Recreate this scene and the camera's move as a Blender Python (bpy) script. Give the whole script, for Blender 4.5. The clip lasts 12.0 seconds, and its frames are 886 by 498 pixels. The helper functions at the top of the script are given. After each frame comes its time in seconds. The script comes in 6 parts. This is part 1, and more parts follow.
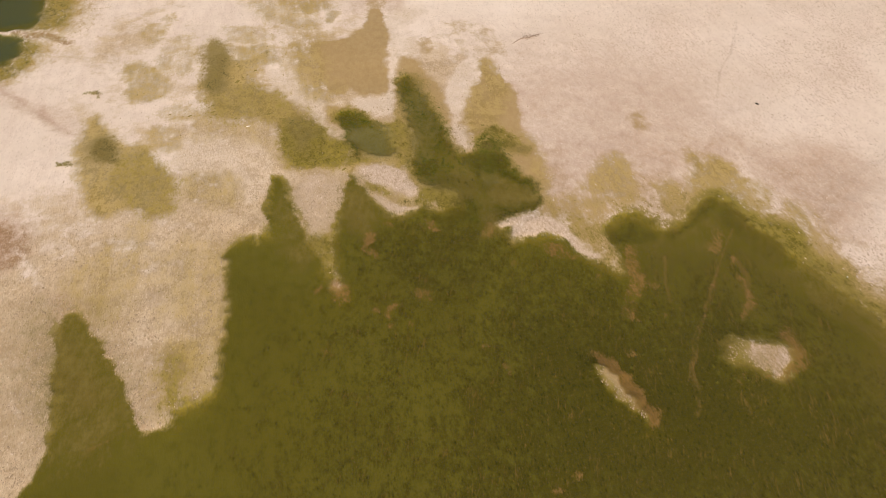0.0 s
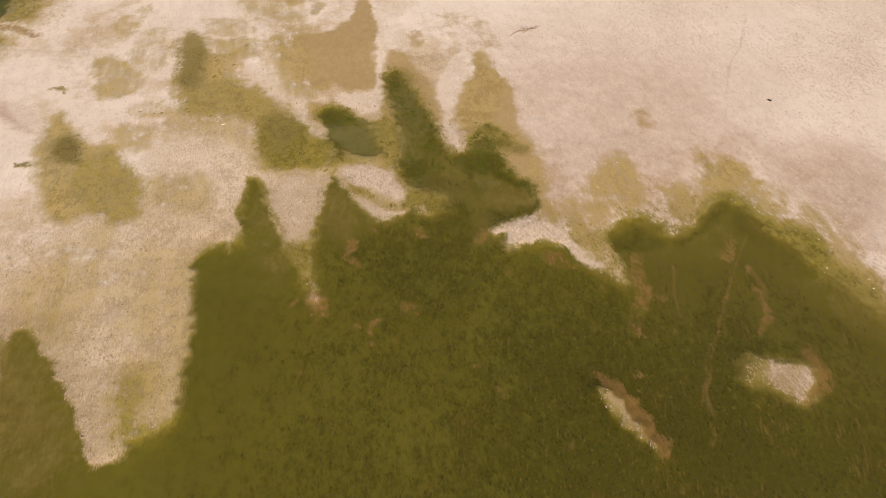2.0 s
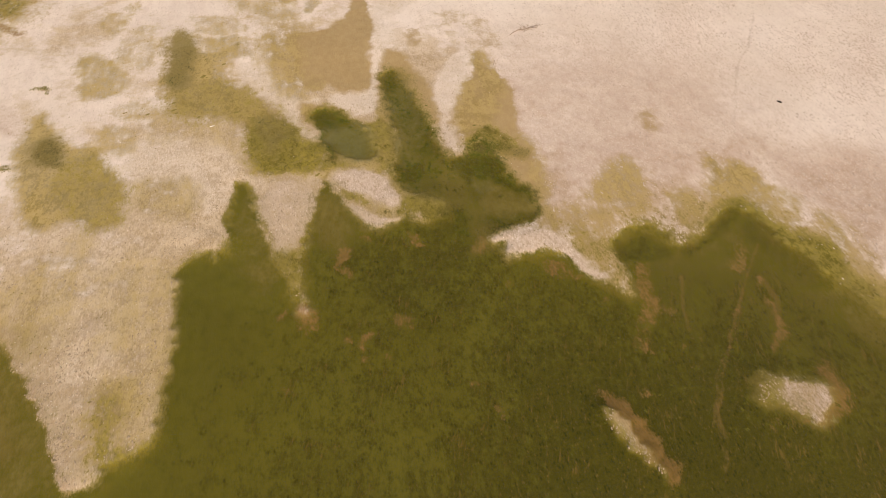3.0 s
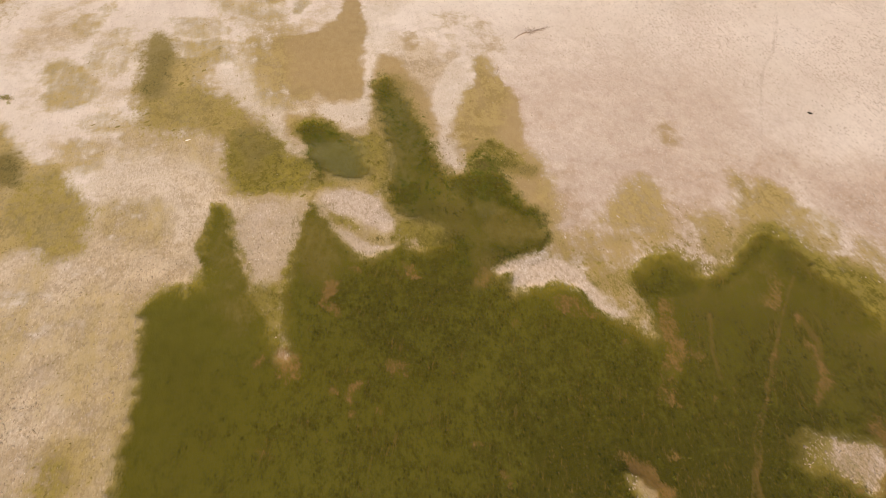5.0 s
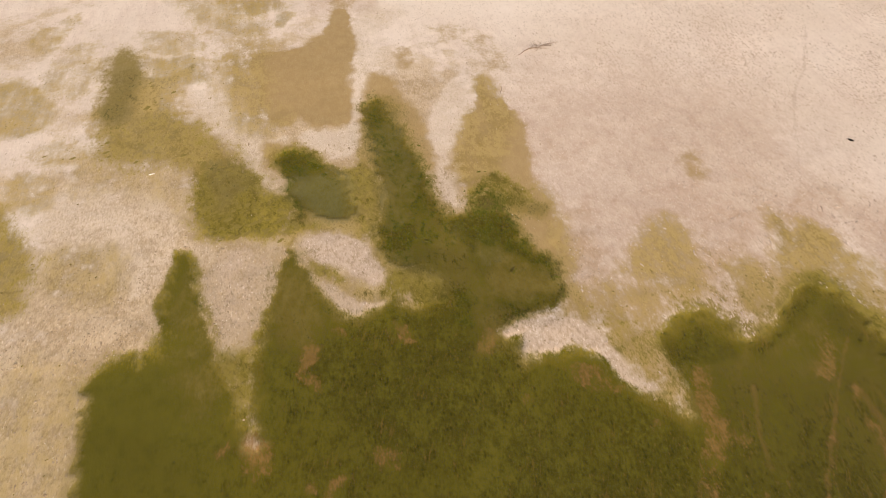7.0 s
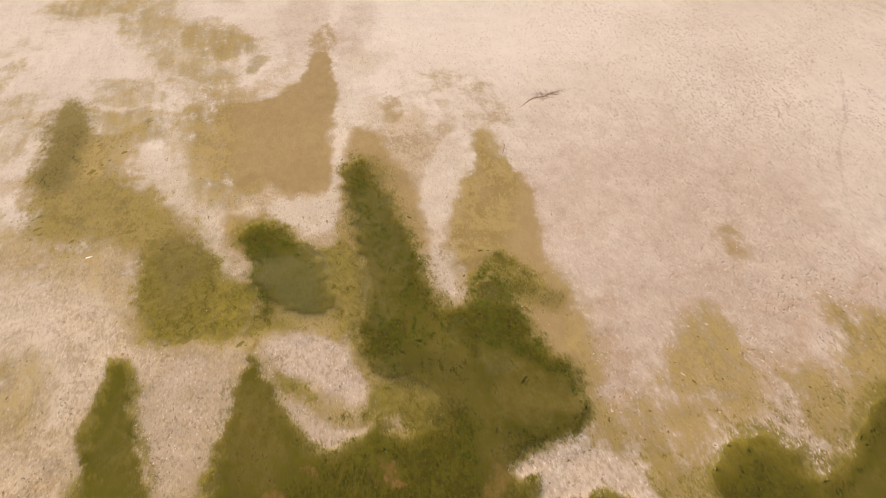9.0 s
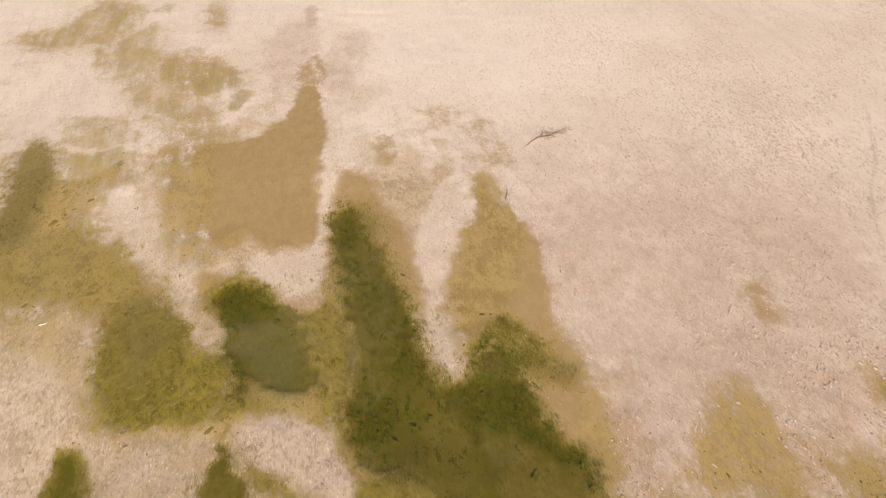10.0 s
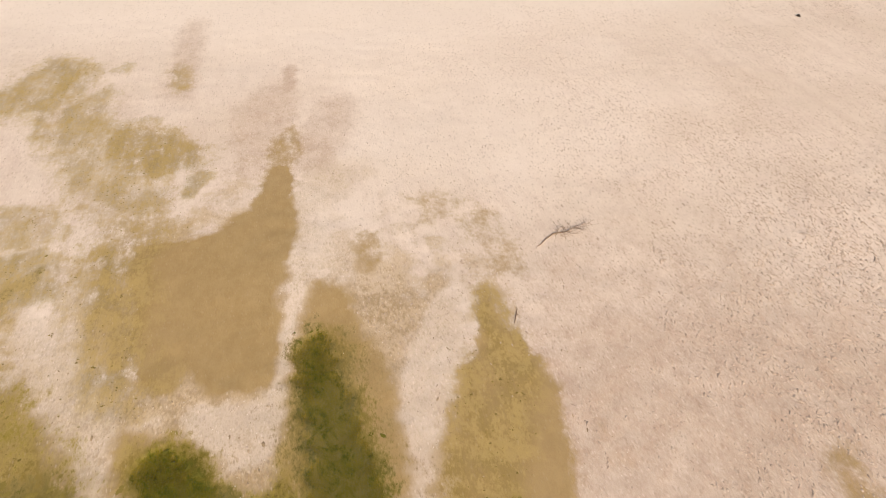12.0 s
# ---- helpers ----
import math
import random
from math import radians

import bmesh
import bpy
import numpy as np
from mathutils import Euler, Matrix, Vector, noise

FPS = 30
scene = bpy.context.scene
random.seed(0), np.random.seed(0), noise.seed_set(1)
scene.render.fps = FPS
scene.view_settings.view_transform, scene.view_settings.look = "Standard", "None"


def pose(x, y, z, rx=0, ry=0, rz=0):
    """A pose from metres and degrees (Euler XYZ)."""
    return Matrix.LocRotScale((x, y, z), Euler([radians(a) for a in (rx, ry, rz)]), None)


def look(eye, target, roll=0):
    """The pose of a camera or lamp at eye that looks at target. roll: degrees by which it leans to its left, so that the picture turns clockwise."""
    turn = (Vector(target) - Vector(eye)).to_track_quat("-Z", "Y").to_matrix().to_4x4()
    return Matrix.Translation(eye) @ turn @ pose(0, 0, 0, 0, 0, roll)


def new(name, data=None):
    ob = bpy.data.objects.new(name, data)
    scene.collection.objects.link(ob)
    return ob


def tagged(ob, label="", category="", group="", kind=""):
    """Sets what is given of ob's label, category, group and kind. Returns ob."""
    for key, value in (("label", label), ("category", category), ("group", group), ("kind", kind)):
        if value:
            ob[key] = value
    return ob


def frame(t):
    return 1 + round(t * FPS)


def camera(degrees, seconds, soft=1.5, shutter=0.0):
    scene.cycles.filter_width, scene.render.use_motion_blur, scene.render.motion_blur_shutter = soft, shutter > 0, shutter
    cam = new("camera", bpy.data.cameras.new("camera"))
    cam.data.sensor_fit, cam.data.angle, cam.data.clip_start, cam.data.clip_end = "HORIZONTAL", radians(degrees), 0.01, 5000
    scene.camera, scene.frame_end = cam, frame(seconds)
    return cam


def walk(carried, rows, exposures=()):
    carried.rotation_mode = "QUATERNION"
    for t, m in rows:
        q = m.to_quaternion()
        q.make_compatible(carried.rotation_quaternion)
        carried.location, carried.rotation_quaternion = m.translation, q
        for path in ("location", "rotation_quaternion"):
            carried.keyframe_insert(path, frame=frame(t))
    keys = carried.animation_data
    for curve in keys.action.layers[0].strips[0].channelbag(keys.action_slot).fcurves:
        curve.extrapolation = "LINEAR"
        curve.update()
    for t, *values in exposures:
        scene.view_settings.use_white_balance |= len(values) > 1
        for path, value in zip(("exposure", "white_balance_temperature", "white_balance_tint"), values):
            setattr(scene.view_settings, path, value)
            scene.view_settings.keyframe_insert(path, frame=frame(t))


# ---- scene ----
# A drone sinks towards a lake shore and flies over its spits, creeks and algae flats onto the dry pan.
# x to the right, y ahead, z up; the water stands at z = 0.
EXPO, EXPO_LATE = 0.1, 0.0  # stops
cam = camera(66.0, 12.0, soft=1.0)
# seconds, x, y, z, yaw, pitch, roll
PATH = [
    (0.0, 0.000, 0.000, 50.000, 0.000, -44.921, 0.881),
    (0.5, 0.270, 1.068, 49.083, -0.060, -44.920, 0.863),
    (1.0, 0.517, 2.243, 48.151, -0.110, -44.924, 0.877),
    (1.5, 0.747, 3.467, 47.259, -0.140, -44.932, 0.920),
    (2.0, 0.956, 4.817, 46.414, -0.158, -44.939, 0.967),
    (2.5, 1.115, 6.167, 45.629, -0.174, -44.963, 1.010),
    (3.0, 1.241, 7.677, 44.855, -0.190, -44.997, 1.064),
    (4.0, 1.337, 10.958, 43.468, -0.175, -45.129, 1.127),
    (5.0, 1.304, 14.632, 42.134, -0.216, -45.250, 1.178),
    (5.5, 1.288, 16.616, 41.506, -0.245, -45.333, 1.178),
    (6.0, 1.272, 18.758, 40.834, -0.305, -45.383, 1.191),
    (6.5, 1.233, 20.931, 40.091, -0.413, -45.335, 1.221),
    (7.5, 1.069, 25.756, 38.581, -0.811, -44.777, 1.345),
    (8.5, 0.952, 31.126, 37.048, -1.255, -43.825, 1.470),
    (9.0, 0.942, 34.080, 36.244, -1.411, -43.236, 1.525),
    (9.5, 0.953, 37.082, 35.554, -1.528, -42.574, 1.570),
    (10.0, 1.042, 40.250, 34.967, -1.618, -41.885, 1.584),
    (10.5, 1.112, 43.420, 34.361, -1.674, -41.226, 1.566),
    (11.0, 1.259, 46.720, 33.788, -1.680, -40.556, 1.560),
    (11.5, 1.424, 49.858, 33.215, -1.631, -39.949, 1.615),
    (12.0, 1.607, 53.142, 32.723, -1.537, -39.350, 1.734),
]
walk(cam, [(t, pose(x, y, z) @ pose(0, 0, 0, 0, 0, yaw) @ pose(0, 0, 0, 90 + pitch) @ pose(0, 0, 0, 0, 0, roll))
           for t, x, y, z, yaw, pitch, roll in PATH],
     exposures=[(0.0, EXPO), (12.0, EXPO + EXPO_LATE)])

# ---- light ----
SUN_HEIGHT, SUN_SIDE = 30.0, 17.0  # degrees above the horizon; degrees to the right of straight behind
world = bpy.data.worlds.new("sky")
scene.world = world
world.use_nodes = True
sky = world.node_tree.nodes.new("ShaderNodeTexSky")
sky.sky_type, sky.sun_disc = "NISHITA", False
sky.sun_elevation, sky.sun_rotation = radians(SUN_HEIGHT), radians(180 - SUN_SIDE)
sky.dust_density = 3.0
world.node_tree.links.new(sky.outputs[0], world.node_tree.nodes["Background"].inputs[0])
world.node_tree.nodes["Background"].inputs[1].default_value = 0.12
sun = new("sun", bpy.data.lights.new("sun", "SUN"))
sun.data.energy, sun.data.angle, sun.data.color = 4.6, radians(0.53), (1.0, 0.9, 0.76)
sun_from = Vector((math.sin(radians(SUN_SIDE)) * math.cos(radians(SUN_HEIGHT)),
                   -math.cos(radians(SUN_SIDE)) * math.cos(radians(SUN_HEIGHT)), math.sin(radians(SUN_HEIGHT))))
sun.matrix_world = look(sun_from * 300, (0, 0, 0))


# ---- base colours ----
SAND_A, SAND_B = (0.685, 0.55, 0.445), (0.62, 0.49, 0.385)
SAND_C, SAND_D, SAND_E = (0.54, 0.395, 0.31), (0.33, 0.23, 0.16), (0.84, 0.69, 0.57)
CRUST_HAZE, DAMP = (0.755, 0.625, 0.52), (0.36, 0.225, 0.14)
BANK_A, BANK_B = (0.52, 0.385, 0.285), (0.37, 0.262, 0.165)
GRIT_A, GRIT_B = (0.345, 0.236, 0.123), (0.505, 0.368, 0.232)
TAN_A, TAN_B = (0.325, 0.21, 0.086), (0.37, 0.247, 0.108)
OLIVE_A, OLIVE_B = (0.205, 0.14, 0.021), (0.392, 0.27, 0.096)
LUSH_A, LUSH_B = (0.124, 0.098, 0.01), (0.255, 0.187, 0.03)
BED_A, BED_B, BED_C = (0.124, 0.105, 0.015), (0.11, 0.091, 0.011), (0.07, 0.06, 0.004)
MUD_A, MUD_B = (0.2, 0.108, 0.04), (0.27, 0.15, 0.065)
WEED_A, WEED_B = (0.026, 0.027, 0.003), (0.08, 0.062, 0.007)
MILKY_A, MILKY_B = (0.2, 0.17, 0.085), (0.17, 0.145, 0.066)
TRAIL, SILT = (0.36, 0.25, 0.18), (0.13, 0.10, 0.008)
WATER_A, WATER_B = (0.93, 0.92, 0.76), (0.96, 0.95, 0.8)

BROWN_A, BROWN_B = (0.17, 0.12, 0.034), (0.21, 0.155, 0.052)
MOSS_A, MOSS_B = (0.045, 0.054, 0.004), (0.118, 0.106, 0.01)
DEEP_A, DEEP_B = (0.05, 0.066, 0.042), (0.085, 0.083, 0.034)


# ---- material helpers ----
class Nodes:
    """A small builder for node materials."""

    def __init__(self, name):
        self.mat = bpy.data.materials.new(name)
        self.mat.use_nodes = True
        self.tree = self.mat.node_tree
        self.bsdf = self.tree.nodes["Principled BSDF"]
        self.place = self.tree.nodes.new("ShaderNodeNewGeometry").outputs["Position"]

    def put(self, socket, value):
        if isinstance(value, bpy.types.NodeSocket):
            self.tree.links.new(value, socket)
        else:
            socket.default_value = value

    def attr(self, name):
        n = self.tree.nodes.new("ShaderNodeAttribute")
        n.attribute_name = name
        return n.outputs["Fac"]

    def math(self, op, a, b=0.0, clamp=False):
        n = self.tree.nodes.new("ShaderNodeMath")
        n.operation, n.use_clamp = op, clamp
        self.put(n.inputs[0], a)
        self.put(n.inputs[1], b)
        return n.outputs[0]

    def turned(self, stretch):
        m = self.tree.nodes.new("ShaderNodeMapping")
        m.vector_type = "TEXTURE"
        m.inputs["Rotation"].default_value = (0, 0, radians(stretch[0]))
        m.inputs["Scale"].default_value = (1.0, stretch[1], 1.0)
        self.tree.links.new(self.place, m.inputs["Vector"])
        return m.outputs[0]

    def noise(self, scale, detail=4.0, rough=0.55, stretch=None, twist=0.0):
        n = self.tree.nodes.new("ShaderNodeTexNoise")
        n.inputs["Scale"].default_value, n.inputs["Detail"].default_value = scale, detail
        n.inputs["Roughness"].default_value, n.inputs["Distortion"].default_value = rough, twist
        self.tree.links.new(self.turned(stretch) if stretch else self.place, n.inputs["Vector"])
        return n.outputs[0]

    def cells(self, scale, stretch=(0, 1)):
        n = self.tree.nodes.new("ShaderNodeTexVoronoi")
        n.inputs["Scale"].default_value = scale
        self.tree.links.new(self.turned(stretch), n.inputs["Vector"])
        return n.outputs["Distance"], n.outputs["Color"]

    def across(self):
        n = self.tree.nodes.new("ShaderNodeSeparateXYZ")
        self.tree.links.new(self.place, n.inputs[0])
        return n.outputs[0]

    def split(self, colour, channel):
        n = self.tree.nodes.new("ShaderNodeSeparateColor")
        self.tree.links.new(colour, n.inputs[0])
        return n.outputs[channel]

    def ramp(self, value, lo, hi, to_lo=0.0, to_hi=1.0):
        n = self.tree.nodes.new("ShaderNodeMapRange")
        n.interpolation_type = "SMOOTHSTEP"
        self.put(n.inputs["Value"], value)
        for key, v in (("From Min", lo), ("From Max", hi), ("To Min", to_lo), ("To Max", to_hi)):
            self.put(n.inputs[key], v)
        return n.outputs[0]

    def mix(self, fac, a, b, kind="MIX"):
        n = self.tree.nodes.new("ShaderNodeMix")
        n.data_type, n.blend_type = "RGBA", kind
        self.put(n.inputs[0], fac)
        for socket, c in ((n.inputs[6], a), (n.inputs[7], b)):
            self.put(socket, c if isinstance(c, bpy.types.NodeSocket) else (*c, 1.0))
        return n.outputs[2]

    def bump(self, height, strength, distance):
        n = self.tree.nodes.new("ShaderNodeBump")
        n.inputs["Strength"].default_value, n.inputs["Distance"].default_value = strength, distance
        self.put(n.inputs["Height"], height)
        self.tree.links.new(n.outputs[0], self.bsdf.inputs["Normal"])

    def done(self, colour, rough=0.9, gloss=0.2):
        self.put(self.bsdf.inputs["Base Color"], colour if isinstance(colour, bpy.types.NodeSocket) else (*colour, 1.0))
        self.put(self.bsdf.inputs["Roughness"], rough)
        self.put(self.bsdf.inputs["Specular IOR Level"], gloss)
        return self.mat


def ground_material():
    n = Nodes("shore_ground")
    blotch = n.noise(0.09, 4, 0.6)
    broad = n.noise(0.35, 5, 0.62, twist=0.4)
    streak = n.noise(0.8, 5, 0.65, stretch=(14, 6.0))
    finger = n.noise(0.75, 4, 0.6, stretch=(12, 5.0))
    medium = n.noise(1.5, 5, 0.65, stretch=(10, 1.6))
    clump = n.noise(3.6, 4, 0.7, stretch=(14, 1.9))
    fine = n.noise(8.0, 4, 0.7, stretch=(8, 2.2))
    grain = n.noise(22.0, 3, 0.65, stretch=(10, 2.0))

    def centred(v, k):
        return n.math("MULTIPLY", n.math("SUBTRACT", v, 0.5), k)

    edge = n.math("ADD", n.math("ADD", n.math("ADD", centred(medium, 2.0), centred(clump, 2.2)), centred(fine, 2.2)), centred(broad, 1.8))
    blown = n.math("ADD", n.math("ADD", n.math("ADD", centred(medium, 2.2), centred(clump, 1.6)), n.math("ADD", centred(broad, 2.2), centred(finger, 2.0))), centred(fine, 0.7))  # drifted by the wind

    def mask(layer, rag=1.0, lo=-0.9, hi=0.9, lift=0.0, fray=None):
        return n.ramp(n.math("ADD", n.math("ADD", n.attr(layer), lift), n.math("MULTIPLY", fray or edge, rag)), lo, hi)

    # dry pan: pinkish sand with warmer streaks, mottled, dark-spotted and flecked
    shore = n.attr("shore")
    spot, chance = n.cells(4.4, (10, 2.4))
    chip, luck = n.cells(6.0, (16, 2.6))
    dark_spots = n.math("MULTIPLY", n.ramp(spot, 0.22, 0.42, 1.0, 0.0), n.ramp(n.math("ADD", n.split(chance, 0), centred(medium, 0.9)), 0.5, 0.75))
    flecks = n.math("MULTIPLY", n.ramp(chip, 0.18, 0.36, 1.0, 0.0), n.ramp(n.math("ADD", n.split(luck, 1), centred(clump, 0.5)), 0.66, 0.8))
    sand = n.mix(n.ramp(blotch, 0.35, 0.68), SAND_A, SAND_B)
    sand = n.mix(n.ramp(n.math("ADD", streak, centred(clump, 0.7)), 0.42, 0.74, 0.0, 0.45), sand, SAND_C)
    sand = n.mix(n.ramp(medium, 0.5, 0.75, 0.0, 0.4), sand, SAND_C)
    # pale crust; its lightness also carries the haze over the far flat
    sand = n.mix(mask("pale", 0.25, -1.0, 1.3), sand, n.mix(n.ramp(medium, 0.5, 0.85), CRUST_HAZE, SAND_A))
    # strand: coarser, yellower grit near the water
    east = n.math("SUBTRACT", n.ramp(n.across(), -8.0, 12.0, 0.95, 0.15), n.ramp(n.across(), -58.0, -42.0, 0.9, 0.0))  # east and far west are cleaner sand
    close = n.math("ADD", east, n.math("DIVIDE", shore, 17.0))
    patchy = n.math("ADD", n.math("ADD", centred(broad, 2.6), centred(medium, 0.7)), n.math("ADD", centred(clump, 0.4), centred(blotch, 2.2)))
    grit = n.math("MULTIPLY", n.ramp(n.math("ADD", close, patchy), -0.4, 0.45), n.math("SUBTRACT", 1.0, mask("pale", 0.4)))
    sand = n.mix(n.math("MULTIPLY", grit, 0.92), sand, n.mix(n.ramp(n.math("ADD", n.math("ADD", clump, centred(broad, 0.9)), centred(fine, 0.7)), 0.3, 0.66), GRIT_A, GRIT_B))
    sand = n.mix(n.math("MULTIPLY", mask("damp", 0.7, -1.2, 1.2), 0.85), sand, n.mix(n.ramp(clump, 0.35, 0.85), DAMP, SAND_C))
    # films of mud and algae
    tan = n.mix(n.ramp(medium, 0.3, 0.7), TAN_A, TAN_B)
    olive = n.mix(n.ramp(n.math("ADD", n.math("ADD", n.math("ADD", broad, centred(medium, 0.8)), centred(clump, 0.8)), centred(fine, 0.6)), 0.28, 0.66), OLIVE_A, OLIVE_B)
    lush = n.mix(n.ramp(n.math("ADD", n.math("ADD", medium, centred(clump, 0.9)), centred(fine, 0.6)), 0.36, 0.62), LUSH_A, LUSH_B)
    crust_on = mask("crust", 1.0, -0.7, 1.0)
    bare = n.math("SUBTRACT", 1.0, crust_on)
    tan_on, weed_on = n.math("MAXIMUM", mask("tan", 1.3, -1.3, 1.4, fray=blown), n.ramp(n.attr("tan"), 0.4, 1.2)), n.math("MULTIPLY", mask("weed", 1.7, -1.1, 1.4), bare)
    olive_on = n.math("MAXIMUM", n.math("MAXIMUM", mask("olive", 1.1, -1.4, 1.5, fray=blown), n.ramp(n.attr("olive"), 0.2, 1.1, 0.0, 0.9)), mask("weed", 0.8, lift=0.6))
    lush_on = mask("lush", 1.7, -1.2, 1.5)
    film = n.math("MULTIPLY", n.math("MAXIMUM", n.math("MAXIMUM", tan_on, olive_on), lush_on), bare)
    land = n.mix(n.math("MULTIPLY", tan_on, 0.95), sand, tan)
    land = n.mix(n.math("MULTIPLY", olive_on, 0.95), land, olive)
    land = n.mix(n.math("MULTIPLY", lush_on, 0.9), land, lush)
    # darker mats and brown slime in the wettest parts of the flats
    wet = n.math("MULTIPLY", n.ramp(n.attr("lush"), -1.0, 0.2), olive_on)
    mats = n.noise(1.5, 5, 0.7, stretch=(35, 1.7), twist=0.8)
    land = n.mix(n.math("MULTIPLY", n.ramp(mats, 0.5, 0.62, 0.0, 0.85), wet), land, n.mix(n.ramp(fine, 0.4, 0.65), WEED_B, LUSH_A))
    land = n.mix(n.math("MULTIPLY", n.ramp(mats, 0.46, 0.36, 0.0, 0.6), wet), land, OLIVE_B)
    land = n.mix(crust_on, land, n.mix(n.ramp(n.math("ADD", clump, centred(fine, 0.6)), 0.4, 0.75), BANK_A, BANK_B))
    clean = n.math("SUBTRACT", 1.0, n.math("MULTIPLY", film, 0.8))
    # small relief painted in: shade as dark spots, lit sides among the pale flecks
    land = n.mix(n.math("MULTIPLY", dark_spots, n.math("MULTIPLY", clean, n.math("MAXIMUM", n.ramp(crust_on, 0.0, 1.0, 0.26, 0.4), n.math("MULTIPLY", grit, 0.3)))), land, SAND_D)
    land = n.mix(n.math("MULTIPLY", flecks, n.math("MULTIPLY", clean, n.ramp(crust_on, 0.0, 1.0, 0.25, 0.36))), land, SAND_E)
    # bed under the water: sharp where sand meets water, gradual over the films
    bed = n.mix(n.ramp(blotch, 0.38, 0.62), BED_A, BED_B)
    bed = n.mix(n.ramp(n.math("ADD", n.math("ADD", medium, centred(fine, 0.9)), centred(grain, 0.8)), 0.42, 0.72, 0.0, 0.45), bed, BED_C)
    reach = n.math("ADD", 0.3, n.math("MULTIPLY", film, 1.0))
    begin = n.math("SUBTRACT", -0.3, n.math("MULTIPLY", film, 0.7))
    under = n.ramp(n.math("ADD", shore, n.math("ADD", n.math("MULTIPLY", edge, 0.22), centred(fine, 0.7))), begin, reach)
    whole = n.mix(under, land, bed)
    # the green scum of the bank hangs out over the shallows
    whole = n.mix(n.math("MULTIPLY", lush_on, n.ramp(shore, 0.0, 3.0, 0.75, 0.0)), whole, lush)
    tangle = n.noise(3.2, 6, 0.72, twist=1.4)  # ropes and mats
    weed = n.mix(n.ramp(n.math("ADD", n.math("ADD", tangle, centred(fine, 0.6)), centred(grain, 1.6)), 0.3, 0.68), WEED_A, WEED_B)
    threads = n.noise(5.0, 5, 0.7, stretch=(-8, 7.0), twist=0.5)
    weed = n.mix(n.ramp(n.math("ADD", threads, centred(broad, 0.5)), 0.56, 0.72, 0.0, 0.55), weed, MUD_A)
    whole = n.mix(n.math("MULTIPLY", weed_on, 0.85), whole, weed)
    whole = n.mix(n.math("MULTIPLY", n.math("MULTIPLY", dark_spots, n.math("MULTIPLY", under, weed_on)), 0.8), whole, WEED_A)
    whole = n.mix(n.math("MULTIPLY", n.math("MULTIPLY", flecks, n.math("MULTIPLY", under, weed_on)), 0.3), whole, MUD_B)
    whole = n.mix(n.math("MULTIPLY", mask("mud", 1.2, -0.5, 0.8), 0.8), whole, n.mix(n.ramp(clump, 0.3, 0.7), MUD_A, MUD_B))
    whole = n.mix(n.math("MULTIPLY", mask("milky", 0.7), 0.85), whole, n.mix(medium, MILKY_A, MILKY_B))
    free = n.ramp(n.math("ADD", n.attr("weed"), n.math("MULTIPLY", edge, 1.6)), 0.1, 1.1, 0.85, 0.1)  # thick weed hides the mud
    whole = n.mix(n.math("MULTIPLY", mask("brown", 1.4, -1.1, 1.3), free), whole, n.mix(n.ramp(medium, 0.35, 0.7), BROWN_A, BROWN_B))
    # lacy green mats
    lace = n.noise(0.9, 6, 0.72, stretch=(20, 1.5), twist=1.0)
    moss_on = n.math("MULTIPLY", mask("moss", 0.7, -0.4, 1.0), n.ramp(n.math("ADD", lace, n.math("MULTIPLY", n.attr("moss"), 0.05)), 0.47, 0.6, 0.04, 0.85))
    whole = n.mix(moss_on, whole, n.mix(n.ramp(n.math("ADD", n.math("ADD", lace, centred(clump, 0.6)), centred(fine, 0.5)), 0.42, 0.72), MOSS_B, MOSS_A))
    whole = n.mix(mask("deep", 0.5), whole, n.mix(blotch, DEEP_A, DEEP_B))
    # trodden trails
    worn = n.ramp(n.math("ADD", n.math("ADD", n.attr("trail"), centred(clump, 1.4)), centred(broad, 2.4)), 0.1, 1.1)
    whole = n.mix(n.math("MULTIPLY", worn, n.ramp(under, 0.0, 1.0, 0.35, 0.28)), whole, n.mix(under, TRAIL, MUD_B))
    height = n.math("ADD", n.math("MULTIPLY", clump, 1.1), n.math("ADD", n.math("MULTIPLY", fine, 0.8), n.math("MULTIPLY", grain, 0.35)))
    pimple = n.math("ADD", n.ramp(spot, 0.05, 0.6, 1.0, 0.0), n.math("MULTIPLY", n.ramp(chip, 0.05, 0.6, 1.0, 0.0), 0.7))
    height = n.math("ADD", height, n.math("MULTIPLY", pimple, n.math("MULTIPLY", n.math("ADD", n.ramp(medium, 0.35, 0.65, 0.05, 0.35), n.math("MULTIPLY", grit, 0.5)), n.math("MULTIPLY", n.ramp(under, 0.0, 1.0, 1.0, 0.3), n.ramp(film, 0.2, 1.0, 1.0, 0.35)))))
    n.bump(height, 0.45, 0.07)
    return n.done(whole, n.math("SUBTRACT", 0.95, n.math("MULTIPLY", tan_on, 0.2)), 0.12)


